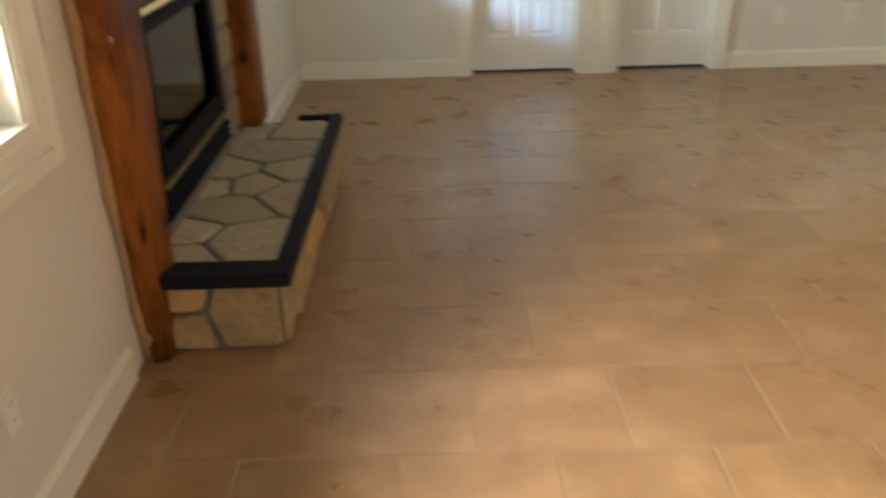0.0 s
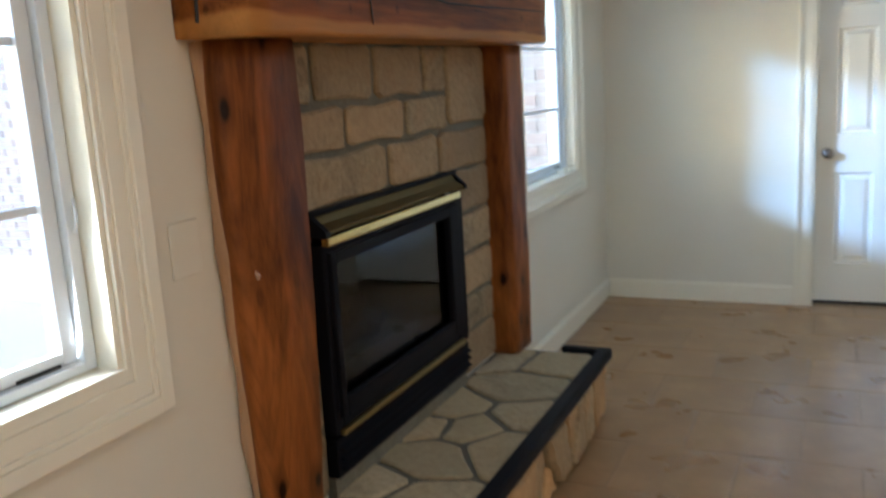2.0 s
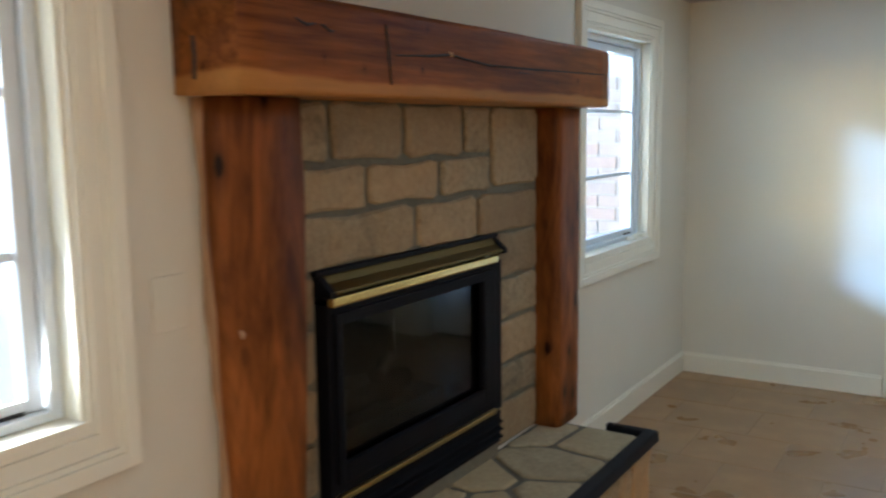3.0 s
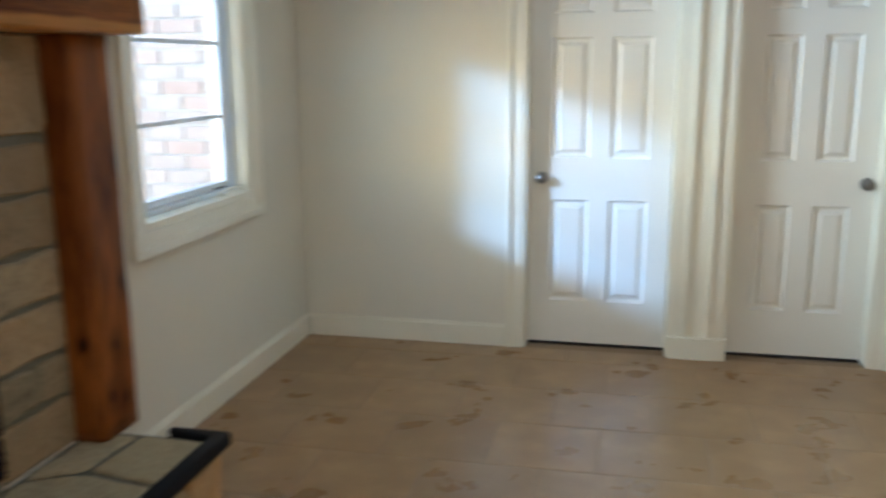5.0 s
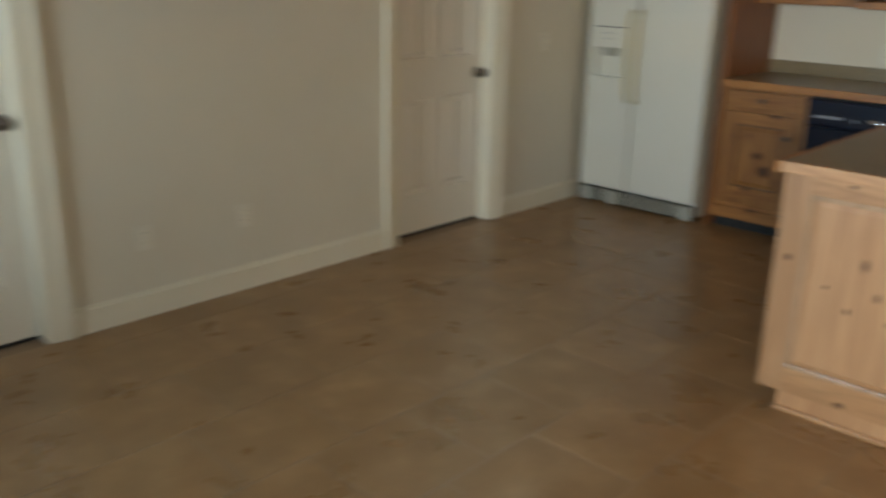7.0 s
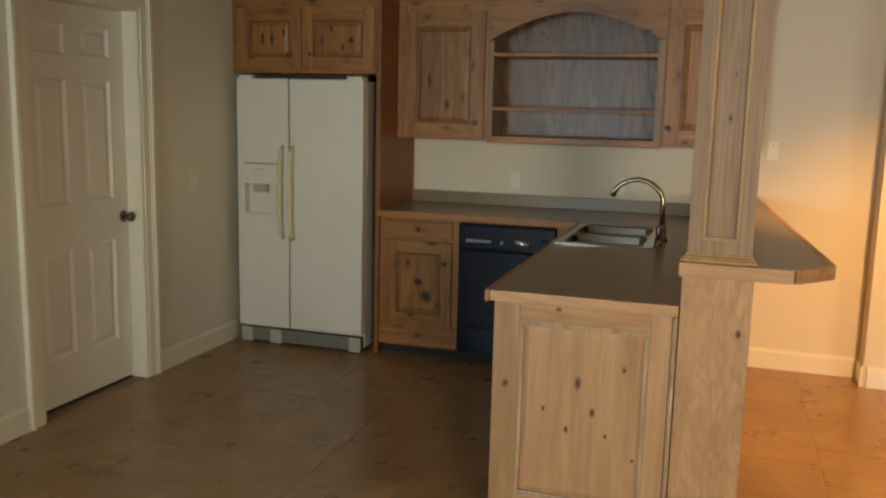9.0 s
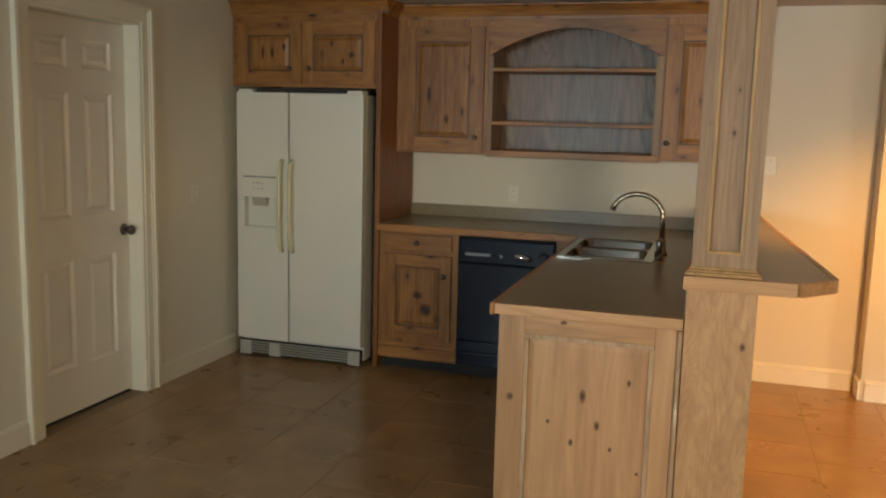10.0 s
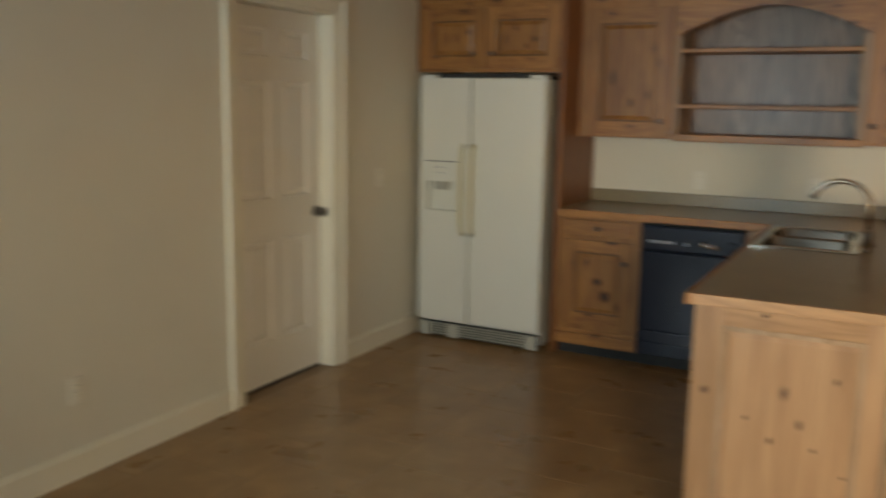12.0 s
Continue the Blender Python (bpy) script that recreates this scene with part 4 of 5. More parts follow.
# ---- kitchen ----
def raised_door(parent, x, y0, y1, z0, z1, knob=None, name="door", frame_w=0.062, mat=None, panel_mat=None, rails=None, bead_w=0.009, bead_mat=None):
    """A framed cabinet front that faces -x, hung on the plane x; knob: (y, z); rails: widths of the frame at y0, y1, z0, z1."""
    m, pm = mat or OAK, panel_mat or OAK
    t = 0.020
    wa, wb, wc, we = rails or (frame_w,) * 4
    a, b, c, e = y0 + wa, y1 - wb, z0 + wc, z1 - we
    bm = bmesh.new()
    rings = []
    for inset, dep in ((0.0, t - 0.010), (0.014, t - 0.011), (0.036, t - 0.003)):
        rings.append([bm.verts.new((x - dep, p, q)) for p, q in ((a + inset, c + inset), (b - inset, c + inset), (b - inset, e - inset), (a + inset, e - inset))])
    for p, q in zip(rings, rings[1:]):
        for i in range(4):
            bm.faces.new((p[i], p[(i + 1) % 4], q[(i + 1) % 4], q[i]))
    bm.faces.new(rings[-1])
    bmesh.ops.recalc_face_normals(bm, faces=bm.faces[:])
    d = part(name, bm, pm, parent)
    pieces("stile", [(x - t, x - 0.001, y0, a, z0, z1), (x - t, x - 0.001, b, y1, z0, z1)], m, d, 0.003)
    pieces("rail", [(x - t + 0.0005, x - 0.001, a, b, z0, c), (x - t + 0.0005, x - 0.001, a, b, e, z1)], {OAK: OAK_ACROSS, OAK_PALE: OAK_PALE_ACROSS}[m], d, 0.002)
    bead = bmesh.new()
    w = bead_w
    for r in ((a, b, c, c + w), (a, b, e - w, e), (a, a + w, c + w, e - w), (b - w, b, c + w, e - w)):
        box(bead, x - t - 0.002, x - t + 0.009, r[0], r[1], r[2], r[3], w * 0.22)
    part("bead", bead, bead_mat or GLAZE, d)
    if knob:
        part("knob", lathe(bmesh.new(), [(0.007, 0.0), (0.006, 0.012), (0.013, 0.017), (0.0165, 0.024), (0.012, 0.030), (0.003, 0.032)], pose(x - t, knob[0], knob[1], 0, -90, 0), 14), NICKEL, d, "dark nickel knob", True)
    return d


def knot(parent, x, y, z, w, h, mat):
    """A knot let into a face that looks along -x: an oval, w wide and h high."""
    bm = bmesh.new()
    prism(bm, [(w / 2 * math.cos(2 * math.pi * i / 14), h / 2 * math.sin(2 * math.pi * i / 14)) for i in range(14)], "x", -0.0006, 0.0006)
    ob = new("knot", mesh_of("knot", bm, mat))
    ob.parent = parent
    ob.location = Vector((x, y, z)) - base_of(parent)
    return ob


def drawer_front(parent, x, y0, y1, z0, z1):
    d = part("drawer", boxes((x - 0.020, x - 0.001, y0, y1, z0, z1), bevel=0.005), OAK_ACROSS, parent)
    part("knob", lathe(bmesh.new(), [(0.007, 0.0), (0.006, 0.012), (0.013, 0.017), (0.0165, 0.024), (0.012, 0.030), (0.003, 0.032)], pose(x - 0.020, (y0 + y1) / 2, (z0 + z1) / 2, 0, -90, 0), 14), NICKEL, d, "dark nickel knob", True)
    return d


CROWN = [(0.0, 0.0), (-0.010, 0.0), (-0.012, 0.014), (-0.022, 0.040), (-0.040, 0.068), (-0.052, 0.076), (-0.052, 0.088), (0.0, 0.088)]
FX, LX, UX = 6.775, 6.785, 7.07

# enclosure over and beside the refrigerator
en = thing("refrigerator_cabinet", (7.09, -0.515, 0.0), "knotty oak cabinet over the refrigerator with tall side panel", "cabinet")
# this face turns from the windows; its darker oak carries that shade
part("side_panel", boxes((FX, XR - 0.002, -1.028, -0.998, 0.0, 2.225), bevel=0.002), OAK_SIDE, en, "side panel with its shade put into the colour")
part("body", boxes((FX + 0.004, XR - 0.002, -0.998, -0.004, 1.930, 2.225), (FX + 0.004, FX + 0.022, -0.998, -0.004, 1.760, 1.930), (FX + 0.022, XR - 0.002, -0.022, -0.004, 1.768, 1.930)), OAK_ACROSS, en)
pieces("face_frame", [(FX - 0.002, FX + 0.004, -0.998, -0.984, 1.760, 2.225), (FX - 0.002, FX + 0.004, -0.044, -0.004, 1.760, 2.225), (FX - 0.002, FX + 0.004, -0.984, -0.044, 2.152, 2.225)], OAK_ACROSS, en)
right_door = raised_door(en, FX, -0.990, -0.502, 1.782, 2.157, (-0.556, 1.872), frame_w=0.076)
for y, z, w, h in ((-0.705, 2.027, 0.035, 0.063), (-0.781, 1.918, 0.031, 0.071), (-0.838, 1.959, 0.063, 0.071)):
    knot(right_door, FX - 0.0172, y, z, w, h, KNOT)
left_door = raised_door(en, FX, -0.496, -0.047, 1.782, 2.157, (-0.424, 1.872), frame_w=0.076)
for y, z, w, h in ((-0.227, 1.973, 0.035, 0.134), (-0.295, 1.973, 0.039, 0.118), (-0.375, 2.008, 0.039, 0.086)):
    knot(left_door, FX - 0.0172, y, z, w, h, KNOT)
part("crown_moulding", prism(bmesh.new(), [(FX + u, 2.208 + v) for u, v in CROWN], "y", -1.074, -0.002), OAK_ACROSS, en)
part("crown_return", prism(bmesh.new(), [(-1.028 + u, 2.208 + v) for u, v in CROWN], "x", FX - 0.02, UX - 0.05), OAK, en)

# refrigerator, side by side
fr = thing("refrigerator", (7.05, -0.495, 0.0), "off-white side-by-side refrigerator with ice dispenser and yellowed handles", "refrigerator")
fx, ya, yb, fz = 6.705, -0.942, -0.068, 1.728
split = -0.436
part("body", boxes((fx + 0.075, XR - 0.03, ya + 0.006, yb - 0.006, 0.025, fz - 0.012), bevel=0.004), FRIDGE, fr)
part("gasket", boxes((fx + 0.060, fx + 0.075, ya + 0.012, yb - 0.012, 0.115, fz - 0.016)), DARK_GAP, fr)
fd = part("fridge_door", boxes((fx, fx + 0.060, ya, split - 0.004, 0.122, fz - 0.006), bevel=0.010), FRIDGE, fr)
# the freezer door, with the dispenser's hollow let into it
da, db, dz0, dz1 = -0.357, -0.110, 0.845, 1.190
fz_door = part("freezer_door", sheet(bmesh.new(), [split + 0.004, da, db, yb], [0.122, dz0, dz1, fz - 0.006], [(1, 1)], "x", fx, fx + 0.060), FRIDGE, fr)
part("dispenser_panel", boxes((fx - 0.006, fx + 0.020, da, db, 1.056, dz1), bevel=0.005), FRIDGE, fz_door, "off-white dispenser control panel")
part("dispenser_recess", boxes((fx + 0.052, fx + 0.060, da, db, dz0, 1.056), (fx - 0.004, fx + 0.052, da, da + 0.012, dz0, 1.056), (fx - 0.004, fx + 0.052, db - 0.012, db, dz0, 1.056), (fx - 0.006, fx + 0.052, da + 0.012, db - 0.012, dz0, dz0 + 0.020), bevel=0.002), FRIDGE, fz_door)
part("dispenser_lever", prism(bmesh.new(), [(fx + 0.008, 1.056), (fx + 0.045, 1.056), (fx + 0.040, 1.000), (fx + 0.020, 1.000)], "y", -0.27, -0.17), GRILLE, fz_door)
part("dispenser_line", boxes((fx - 0.0075, fx - 0.005, da + 0.004, db - 0.004, 1.185, 1.1905)), DARK_GAP, fz_door)
for yy, zz, ww in ((-0.19, 1.146, 0.016), (-0.22, 1.150, 0.022), (-0.25, 1.146, 0.016), (-0.19, 1.112, 0.012), (-0.22, 1.112, 0.012), (-0.25, 1.112, 0.012)):
    part("dispenser_mark", boxes((fx - 0.0075, fx - 0.005, yy - ww / 2, yy + ww / 2, zz - 0.003, zz + 0.003)), GREY_PRINT, fz_door)
for yy, dd in ((split + 0.044, fz_door), (split - 0.030, fd)):
    pts = [(fx - 0.002, yy, 1.300), (fx - 0.030, yy, 1.270), (fx - 0.046, yy, 1.200), (fx - 0.050, yy, 1.00), (fx - 0.046, yy, 0.82), (fx - 0.030, yy, 0.745), (fx - 0.002, yy, 0.715)]
    part("handle", tube(bmesh.new(), pts, [0.013, 0.013, 0.012, 0.012, 0.012, 0.013, 0.013], 10), FRIDGE_HANDLE, dd, "yellowed bow handle", True)
for yy in (ya + 0.06, yb - 0.06):
    part("hinge_cover", boxes((fx + 0.005, fx + 0.10, yy - 0.05, yy + 0.05, fz - 0.008, fz + 0.014), bevel=0.006), FRIDGE, fr)
# added dark slab: stands in for the shade between refrigerator and cabinet
part("top_cover", boxes((fx + 0.045, XR - 0.06, ya + 0.115, yb - 0.115, fz - 0.013, fz + 0.024), bevel=0.004), DARK_GAP, fr, "dark slab for the shade in the gap over the refrigerator")
gr = part("base_grille", boxes((fx + 0.020, fx + 0.060, ya + 0.01, yb - 0.01, 0.012, 0.100)), DARK_GAP, fr, "off-white louvred base grille")
for i in range(5):
    z = 0.020 + 0.017 * i
    part("grille_slat", prism(bmesh.new(), [(fx + 0.020, z), (fx + 0.008, z + 0.004), (fx + 0.008, z + 0.009), (fx + 0.020, z + 0.011)], "y", ya + 0.09, yb - 0.09), GRILLE, gr)
for a, b in ((ya + 0.008, ya + 0.09), (yb - 0.09, yb - 0.008), (-0.37, -0.29)):
    part("grille_end", boxes((fx + 0.004, fx + 0.024, a, b, 0.008, 0.102), bevel=0.006), GRILLE, gr)
for yy in (ya + 0.08, yb - 0.08):
    part("foot", lathe(bmesh.new(), [(0.02, 0.0), (0.02, 0.012), (0.012, 0.014), (0.012, 0.03)], pose(fx + 0.10, yy, 0.0), 12), DARK_GAP, fr)

# wall cabinets
UZ0, UZ1 = 1.368, 2.225


def wall_cabinet(y0, y1, d0, d1, knob, label, knots=()):
    c = thing("wall_cabinet", ((UX + XR) / 2, (y0 + y1) / 2, UZ0), label, "cabinet", "wall cabinets")
    part("body", boxes((UX + 0.003, XR - 0.002, y0, y1, UZ0, UZ1), bevel=0.002), OAK, c)
    pieces("face_frame", [(UX - 0.001, UX + 0.003, y0, d0, UZ0, UZ1), (UX - 0.001, UX + 0.003, d1, y1, UZ0, UZ1), (UX - 0.001, UX + 0.003, d0, d1, 2.150, UZ1)], OAK, c)
    front = raised_door(c, UX - 0.001, d0, d1, UZ0 + 0.010, 2.157, knob, frame_w=0.090)
    for y, z, w, h in knots:
        knot(front, UX - 0.0182, y, z, w, h, KNOT)
    return c


wall_cabinet(-1.628, -1.024, -1.606, -1.068, (-1.560, 1.474), "knotty oak wall cabinet with a closed raised-panel door", ((-1.367, 1.584, 0.054, 0.108), (-1.247, 1.735, 0.042, 0.166)))
wall_cabinet(-3.200, -2.690, -3.170, -2.702, (-2.732, 1.476), "knotty oak wall cabinet partly behind the bar column")
ar = thing("open_shelf_cabinet", ((UX + XR) / 2, -2.16, 1.36), "oak wall cabinet with an arched opening and two shelves", "shelf cabinet")
a0, a1 = -2.690, -1.630
o0, o1 = -2.648, -1.660
arch = [(a0, UZ1), (a1, UZ1), (a1, 1.980), (o1, 1.998)]
for i in range(17):
    f = i / 16
    arch.append((o1 + (o0 - o1) * f, 1.998 + 0.215 * (math.sin(math.pi * (0.10 + 0.80 * f)) - math.sin(math.pi * 0.10))))
arch += [(o0, 1.998), (a0, 1.980)]
part("arched_rail", prism(bmesh.new(), arch, "x", UX - 0.004, UX + 0.016), OAK_ACROSS, ar)
part("stile", boxes((UX - 0.003, UX + 0.016, a0, o0, 1.36, 1.980)), OAK_GREY, ar)
part("stile", boxes((UX - 0.003, UX + 0.016, o1, a1, 1.36, 1.980)), OAK_GREY, ar)
part("bottom_rail", boxes((UX - 0.012, XR - 0.003, a0, a1, 1.358, 1.400), bevel=0.004), OAK_ACROSS, ar)
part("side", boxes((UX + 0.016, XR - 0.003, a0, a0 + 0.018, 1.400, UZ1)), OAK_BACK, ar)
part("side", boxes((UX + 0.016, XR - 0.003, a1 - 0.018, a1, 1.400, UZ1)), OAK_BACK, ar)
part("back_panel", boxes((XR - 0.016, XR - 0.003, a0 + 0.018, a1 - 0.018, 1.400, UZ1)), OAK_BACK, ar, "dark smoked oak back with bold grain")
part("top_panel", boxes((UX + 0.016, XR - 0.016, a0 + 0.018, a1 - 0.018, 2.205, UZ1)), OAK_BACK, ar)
for z in (1.568, 1.898):
    part("shelf", boxes((UX + 0.006, XR - 0.016, o0 - 0.012, o1 + 0.012, z - 0.012, z + 0.012), bevel=0.004), OAK_ACROSS, ar)
setting("trim_crown", prism(bmesh.new(), [(UX + u, 2.202 + v) for u, v in CROWN], "y", -3.21, -1.024), OAK_ACROSS, "oak crown moulding over the wall cabinets", "trim")

# base cabinet, dishwasher and peninsula
CT = 0.930                      # worktop's upper face
bc = thing("base_cabinet", (7.09, -1.29, 0.0), "knotty oak base cabinet with one drawer and one door", "cabinet")
part("body", boxes((LX + 0.003, XR - 0.002, -1.552, -1.034, 0.076, CT - 0.042), bevel=0.002), OAK, bc)
# toe recess: plinth and toe board near-black, the shade put into their colour
part("plinth", boxes((LX + 0.072, XR - 0.002, -1.550, -1.034, 0.0, 0.076)), DARK_GAP, bc)
pieces("face_frame", [(LX - 0.002, LX + 0.003, -1.552, -1.516, 0.18, CT - 0.042), (LX - 0.002, LX + 0.003, -1.068, -1.034, 0.18, CT - 0.042)], OAK, bc)
drawer_front(bc, LX, -1.511, -1.074, 0.775, 0.871)
base_door = raised_door(bc, LX, -1.511, -1.074, 0.212, 0.745, (-1.468, 0.622), frame_w=0.074)
for y, z, w, h in ((-1.295, 0.491, 0.098, 0.083), (-1.350, 0.402, 0.113, 0.136), (-1.443, 0.539, 0.045, 0.053)):
    knot(base_door, LX - 0.0172, y, z, w, h, KNOT)
part("toe_board", boxes((LX + 0.060, LX + 0.072, -1.550, -1.034, 0.0, 0.076)), DARK_GAP, bc)
part("base_moulding", boxes((LX - 0.016, LX + 0.003, -1.556, -1.034, 0.076, 0.150), (LX - 0.008, LX + 0.003, -1.552, -1.034, 0.150, 0.176), bevel=0.005), OAK_ACROSS, bc)

dw = thing("dishwasher", (7.08, -1.85, 0.0), "black built-in dishwasher with a glossy door", "dishwasher")
part("body", boxes((LX + 0.01, XR - 0.05, -2.152, -1.556, 0.02, CT - 0.043)), DARK_GAP, dw)
part("door", boxes((LX - 0.024, LX + 0.010, -2.150, -1.559, 0.236, 0.714), bevel=0.006), APPLIANCE, dw)
cp = part("control_panel", boxes((LX - 0.032, LX + 0.010, -2.150, -1.559, 0.722, 0.872), bevel=0.010), APPLIANCE, dw)
part("vent_bar", boxes((LX - 0.026, LX + 0.010, -2.150, -1.559, 0.846, 0.872), bevel=0.004), DARK_GAP, cp)
part("print_strip", boxes((LX - 0.0328, LX - 0.031, -1.760, -1.605, 0.770, 0.786)), GREY_PRINT, cp)
part("badge", lathe(bmesh.new(), [(0.011, 0.0), (0.010, 0.002), (0.004, 0.003)], pose(LX - 0.032, -1.828, 0.774, 0, -90, 0), 14), GREY_PRINT, cp)
# added rounded piece that catches the window as the panel's white highlight
part("glint_bulge", tube(bmesh.new(), [(LX - 0.032, -1.905, 0.788), (LX - 0.040, -1.925, 0.786), (LX - 0.042, -1.955, 0.780), (LX - 0.040, -1.990, 0.772), (LX - 0.032, -2.010, 0.768)], [0.010, 0.016, 0.017, 0.016, 0.010], 14), CHROME, cp, "mirror-bright bulge added for the window's glint", True)
part("dial", lathe(bmesh.new(), [(0.03, 0.0), (0.028, 0.016), (0.02, 0.019)], pose(LX - 0.031, -2.085, 0.785, 0, -90, 0), 20), APPLIANCE, cp)
part("access_panel", boxes((LX - 0.018, LX + 0.010, -2.150, -1.559, 0.162, 0.230), bevel=0.004), APPLIANCE, dw)
part("lower_panel", boxes((LX - 0.012, LX + 0.010, -2.150, -1.559, 0.080, 0.157), bevel=0.004), APPLIANCE, dw)
# near-black as well, for the shade under the dishwasher
part("kick_plate", boxes((LX + 0.05, LX + 0.07, -2.150, -1.559, 0.0, 0.080)), DARK_GAP, dw)

# peninsula: its end panel looks into the living room
PX, PY0, PY1 = 4.716, -2.955, -2.320
pn = thing("peninsula_cabinet", (5.9, -2.6, 0.0), "pale knotty oak peninsula base with a panelled end", "cabinet")
part("body", boxes((PX + 0.004, XR - 0.62, PY0 + 0.002, PY1, 0.095, CT - 0.042)), OAK, pn)
part("corner_body", boxes((XR - 0.62, XR - 0.002, PY0 + 0.002, -2.154, 0.0, CT - 0.042)), OAK, pn)
part("toe_kick", boxes((PX + 0.002, XR - 0.62, PY0 + 0.002, PY1 - 0.075, 0.0, 0.095)), OAK_PALE, pn)
part("base_shoe", boxes((PX - 0.016, PX + 0.002, PY0 + 0.002, PY1 - 0.070, 0.0, 0.018), bevel=0.006), OAK_PALE_ACROSS, pn)
end_panel = raised_door(pn, PX + 0.003, PY0 + 0.020, PY1 + 0.002, 0.080, CT - 0.037, None, "end_panel", mat=OAK_PALE, panel_mat=OAK_PALE, rails=(0.070, 0.095, 0.097, 0.064), bead_w=0.017, bead_mat=BEAD_PALE)
for y, z, w, h in ((-2.509, 0.515, 0.022, 0.029), (-2.594, 0.447, 0.029, 0.044), (-2.683, 0.519, 0.031, 0.063), (-2.733, 0.439, 0.022, 0.029), (-2.829, 0.363, 0.022, 0.024), (-2.786, 0.687, 0.024, 0.044), (-2.628, 0.621, 0.039, 0.082)):
    knot(end_panel, PX - 0.0142, y, z, w, h, KNOT_PALE)
for y, z, w, h in ((-2.368, 0.592, 0.046, 0.051), (-2.621, 0.099, 0.051, 0.035), (-2.552, 0.880, 0.035, 0.023)):
    knot(end_panel, PX - 0.0172, y, z, w, h, KNOT_PALE)
part("corner_bead", tube(bmesh.new(), [(PX - 0.012, PY0 + 0.010, 0.0), (PX - 0.012, PY0 + 0.010, 0.45), (PX - 0.012, PY0 + 0.010, CT - 0.043)], 0.009, 10), BEAD_PALE, pn, "", True)
for i in range(3):
    xa = PX + 0.06 + 0.66 * i
    part("cupboard_door", boxes((xa, xa + 0.60, PY1, PY1 + 0.018, 0.12, CT - 0.06), bevel=0.004), OAK, pn)

# worktop: laminate with an oak nosing, one continuous L, cut out for the sink
SX0, SX1, SY0, SY1 = 5.915, 6.690, -2.752, -2.318
ct = thing("worktop", (6.4, -2.3, CT - 0.042), "dark olive-brown laminate worktop with an oak edge", "worktop")
PE = 4.706
part("top", sheet(bmesh.new(), [PE, SX0, SX1, LX - 0.022, XR - 0.002], [PY0 + 0.002, SY0, SY1, -2.300, -1.024], [(1, 1), (0, 3), (1, 3), (2, 3)], "z", CT - 0.04, CT), LAMINATE, ct)
part("oak_nosing", boxes((PE - 0.020, PE, PY0 + 0.002, -2.302, CT - 0.037, CT + 0.0015), bevel=0.004), OAK_PALE_ACROSS, ct)
part("oak_nosing", boxes((PE - 0.020, LX - 0.043, -2.300, -2.284, CT - 0.041, CT + 0.0015), bevel=0.004), OAK, ct)
part("oak_nosing", boxes((LX - 0.042, LX - 0.022, -2.284, -1.024, CT - 0.041, CT + 0.0015), bevel=0.004), OAK_ACROSS, ct)
part("backsplash", boxes((XR - 0.022, XR - 0.002, PY0 + 0.002, -1.024, CT, CT + 0.080), bevel=0.003), LAMINATE, ct)

# sink: a pressed steel deck with two round-cornered bowls
def round_rect(x0, x1, y0, y1, r, z, n=5):
    out = []
    for cx, cy, ang in ((x1 - r, y1 - r, 0), (x0 + r, y1 - r, 90), (x0 + r, y0 + r, 180), (x1 - r, y0 + r, 270)):
        for k in range(n + 1):
            t = radians(ang + 90 * k / n)
            out.append((cx + r * math.cos(t), cy + r * math.sin(t), z))
    return out


def loft(bm, loops):
    rings = [[bm.verts.new(p) for p in loop] for loop in loops]
    for p, q in zip(rings, rings[1:]):
        for i in range(len(p)):
            bm.faces.new((p[i], p[(i + 1) % len(p)], q[(i + 1) % len(p)], q[i]))
    return rings


sk = thing("kitchen_sink", (6.32, -2.525, CT), "double-bowl stainless steel sink set in the worktop", "sink")
BOWLS = ((SX0 + 0.026, 6.292), (6.314, SX1 - 0.026))
deck = bmesh.new()
for a, b, o0, o1 in ((*BOWLS[0], SX0 - 0.012, 6.303), (*BOWLS[1], 6.303, SX1 + 0.012)):
    loft(deck, [round_rect(o0, o1, SY0 - 0.012, SY1 + 0.012, 0.0005, CT + 0.0008), round_rect(o0, o1, SY0 - 0.012, SY1 + 0.012, 0.0005, CT + 0.004), round_rect(a - 0.010, b + 0.010, SY0 + 0.022, SY1 - 0.010, 0.055, CT + 0.005), round_rect(a, b, SY0 + 0.034, SY1 - 0.020, 0.048, CT + 0.003)])
bmesh.ops.recalc_face_normals(deck, faces=deck.faces[:])
part("rim", deck, STEEL, sk)
for a, b in BOWLS:
    bm = bmesh.new()
    rings = loft(bm, [round_rect(a + i, b - i, SY0 + 0.034 + i, SY1 - 0.020 - i, 0.048, z) for i, z in ((0.0, CT + 0.003), (0.004, CT - 0.008), (0.008, CT - 0.15), (0.016, CT - 0.172), (0.040, CT - 0.182))])
    bm.faces.new(rings[-1])
    basin = part("basin", bm, STEEL, sk, "", True)
    part("drain", lathe(bmesh.new(), [(0.045, 0.0), (0.045, 0.004), (0.02, 0.002)], pose((a + b) / 2, -2.525, CT - 0.1815), 18), NICKEL, basin)
fc = thing("kitchen_faucet", (6.20, -2.79, CT), "tall brushed steel gooseneck faucet behind the sink", "faucet")
fy = -2.785
part("base", lathe(bmesh.new(), [(0.032, 0.0), (0.032, 0.012), (0.024, 0.022), (0.022, 0.075), (0.016, 0.085)], pose(6.20, fy, CT), 18), NICKEL, fc, "", True)
pts = [(6.20, fy, CT + 0.08), (6.20, fy, CT + 0.19)]
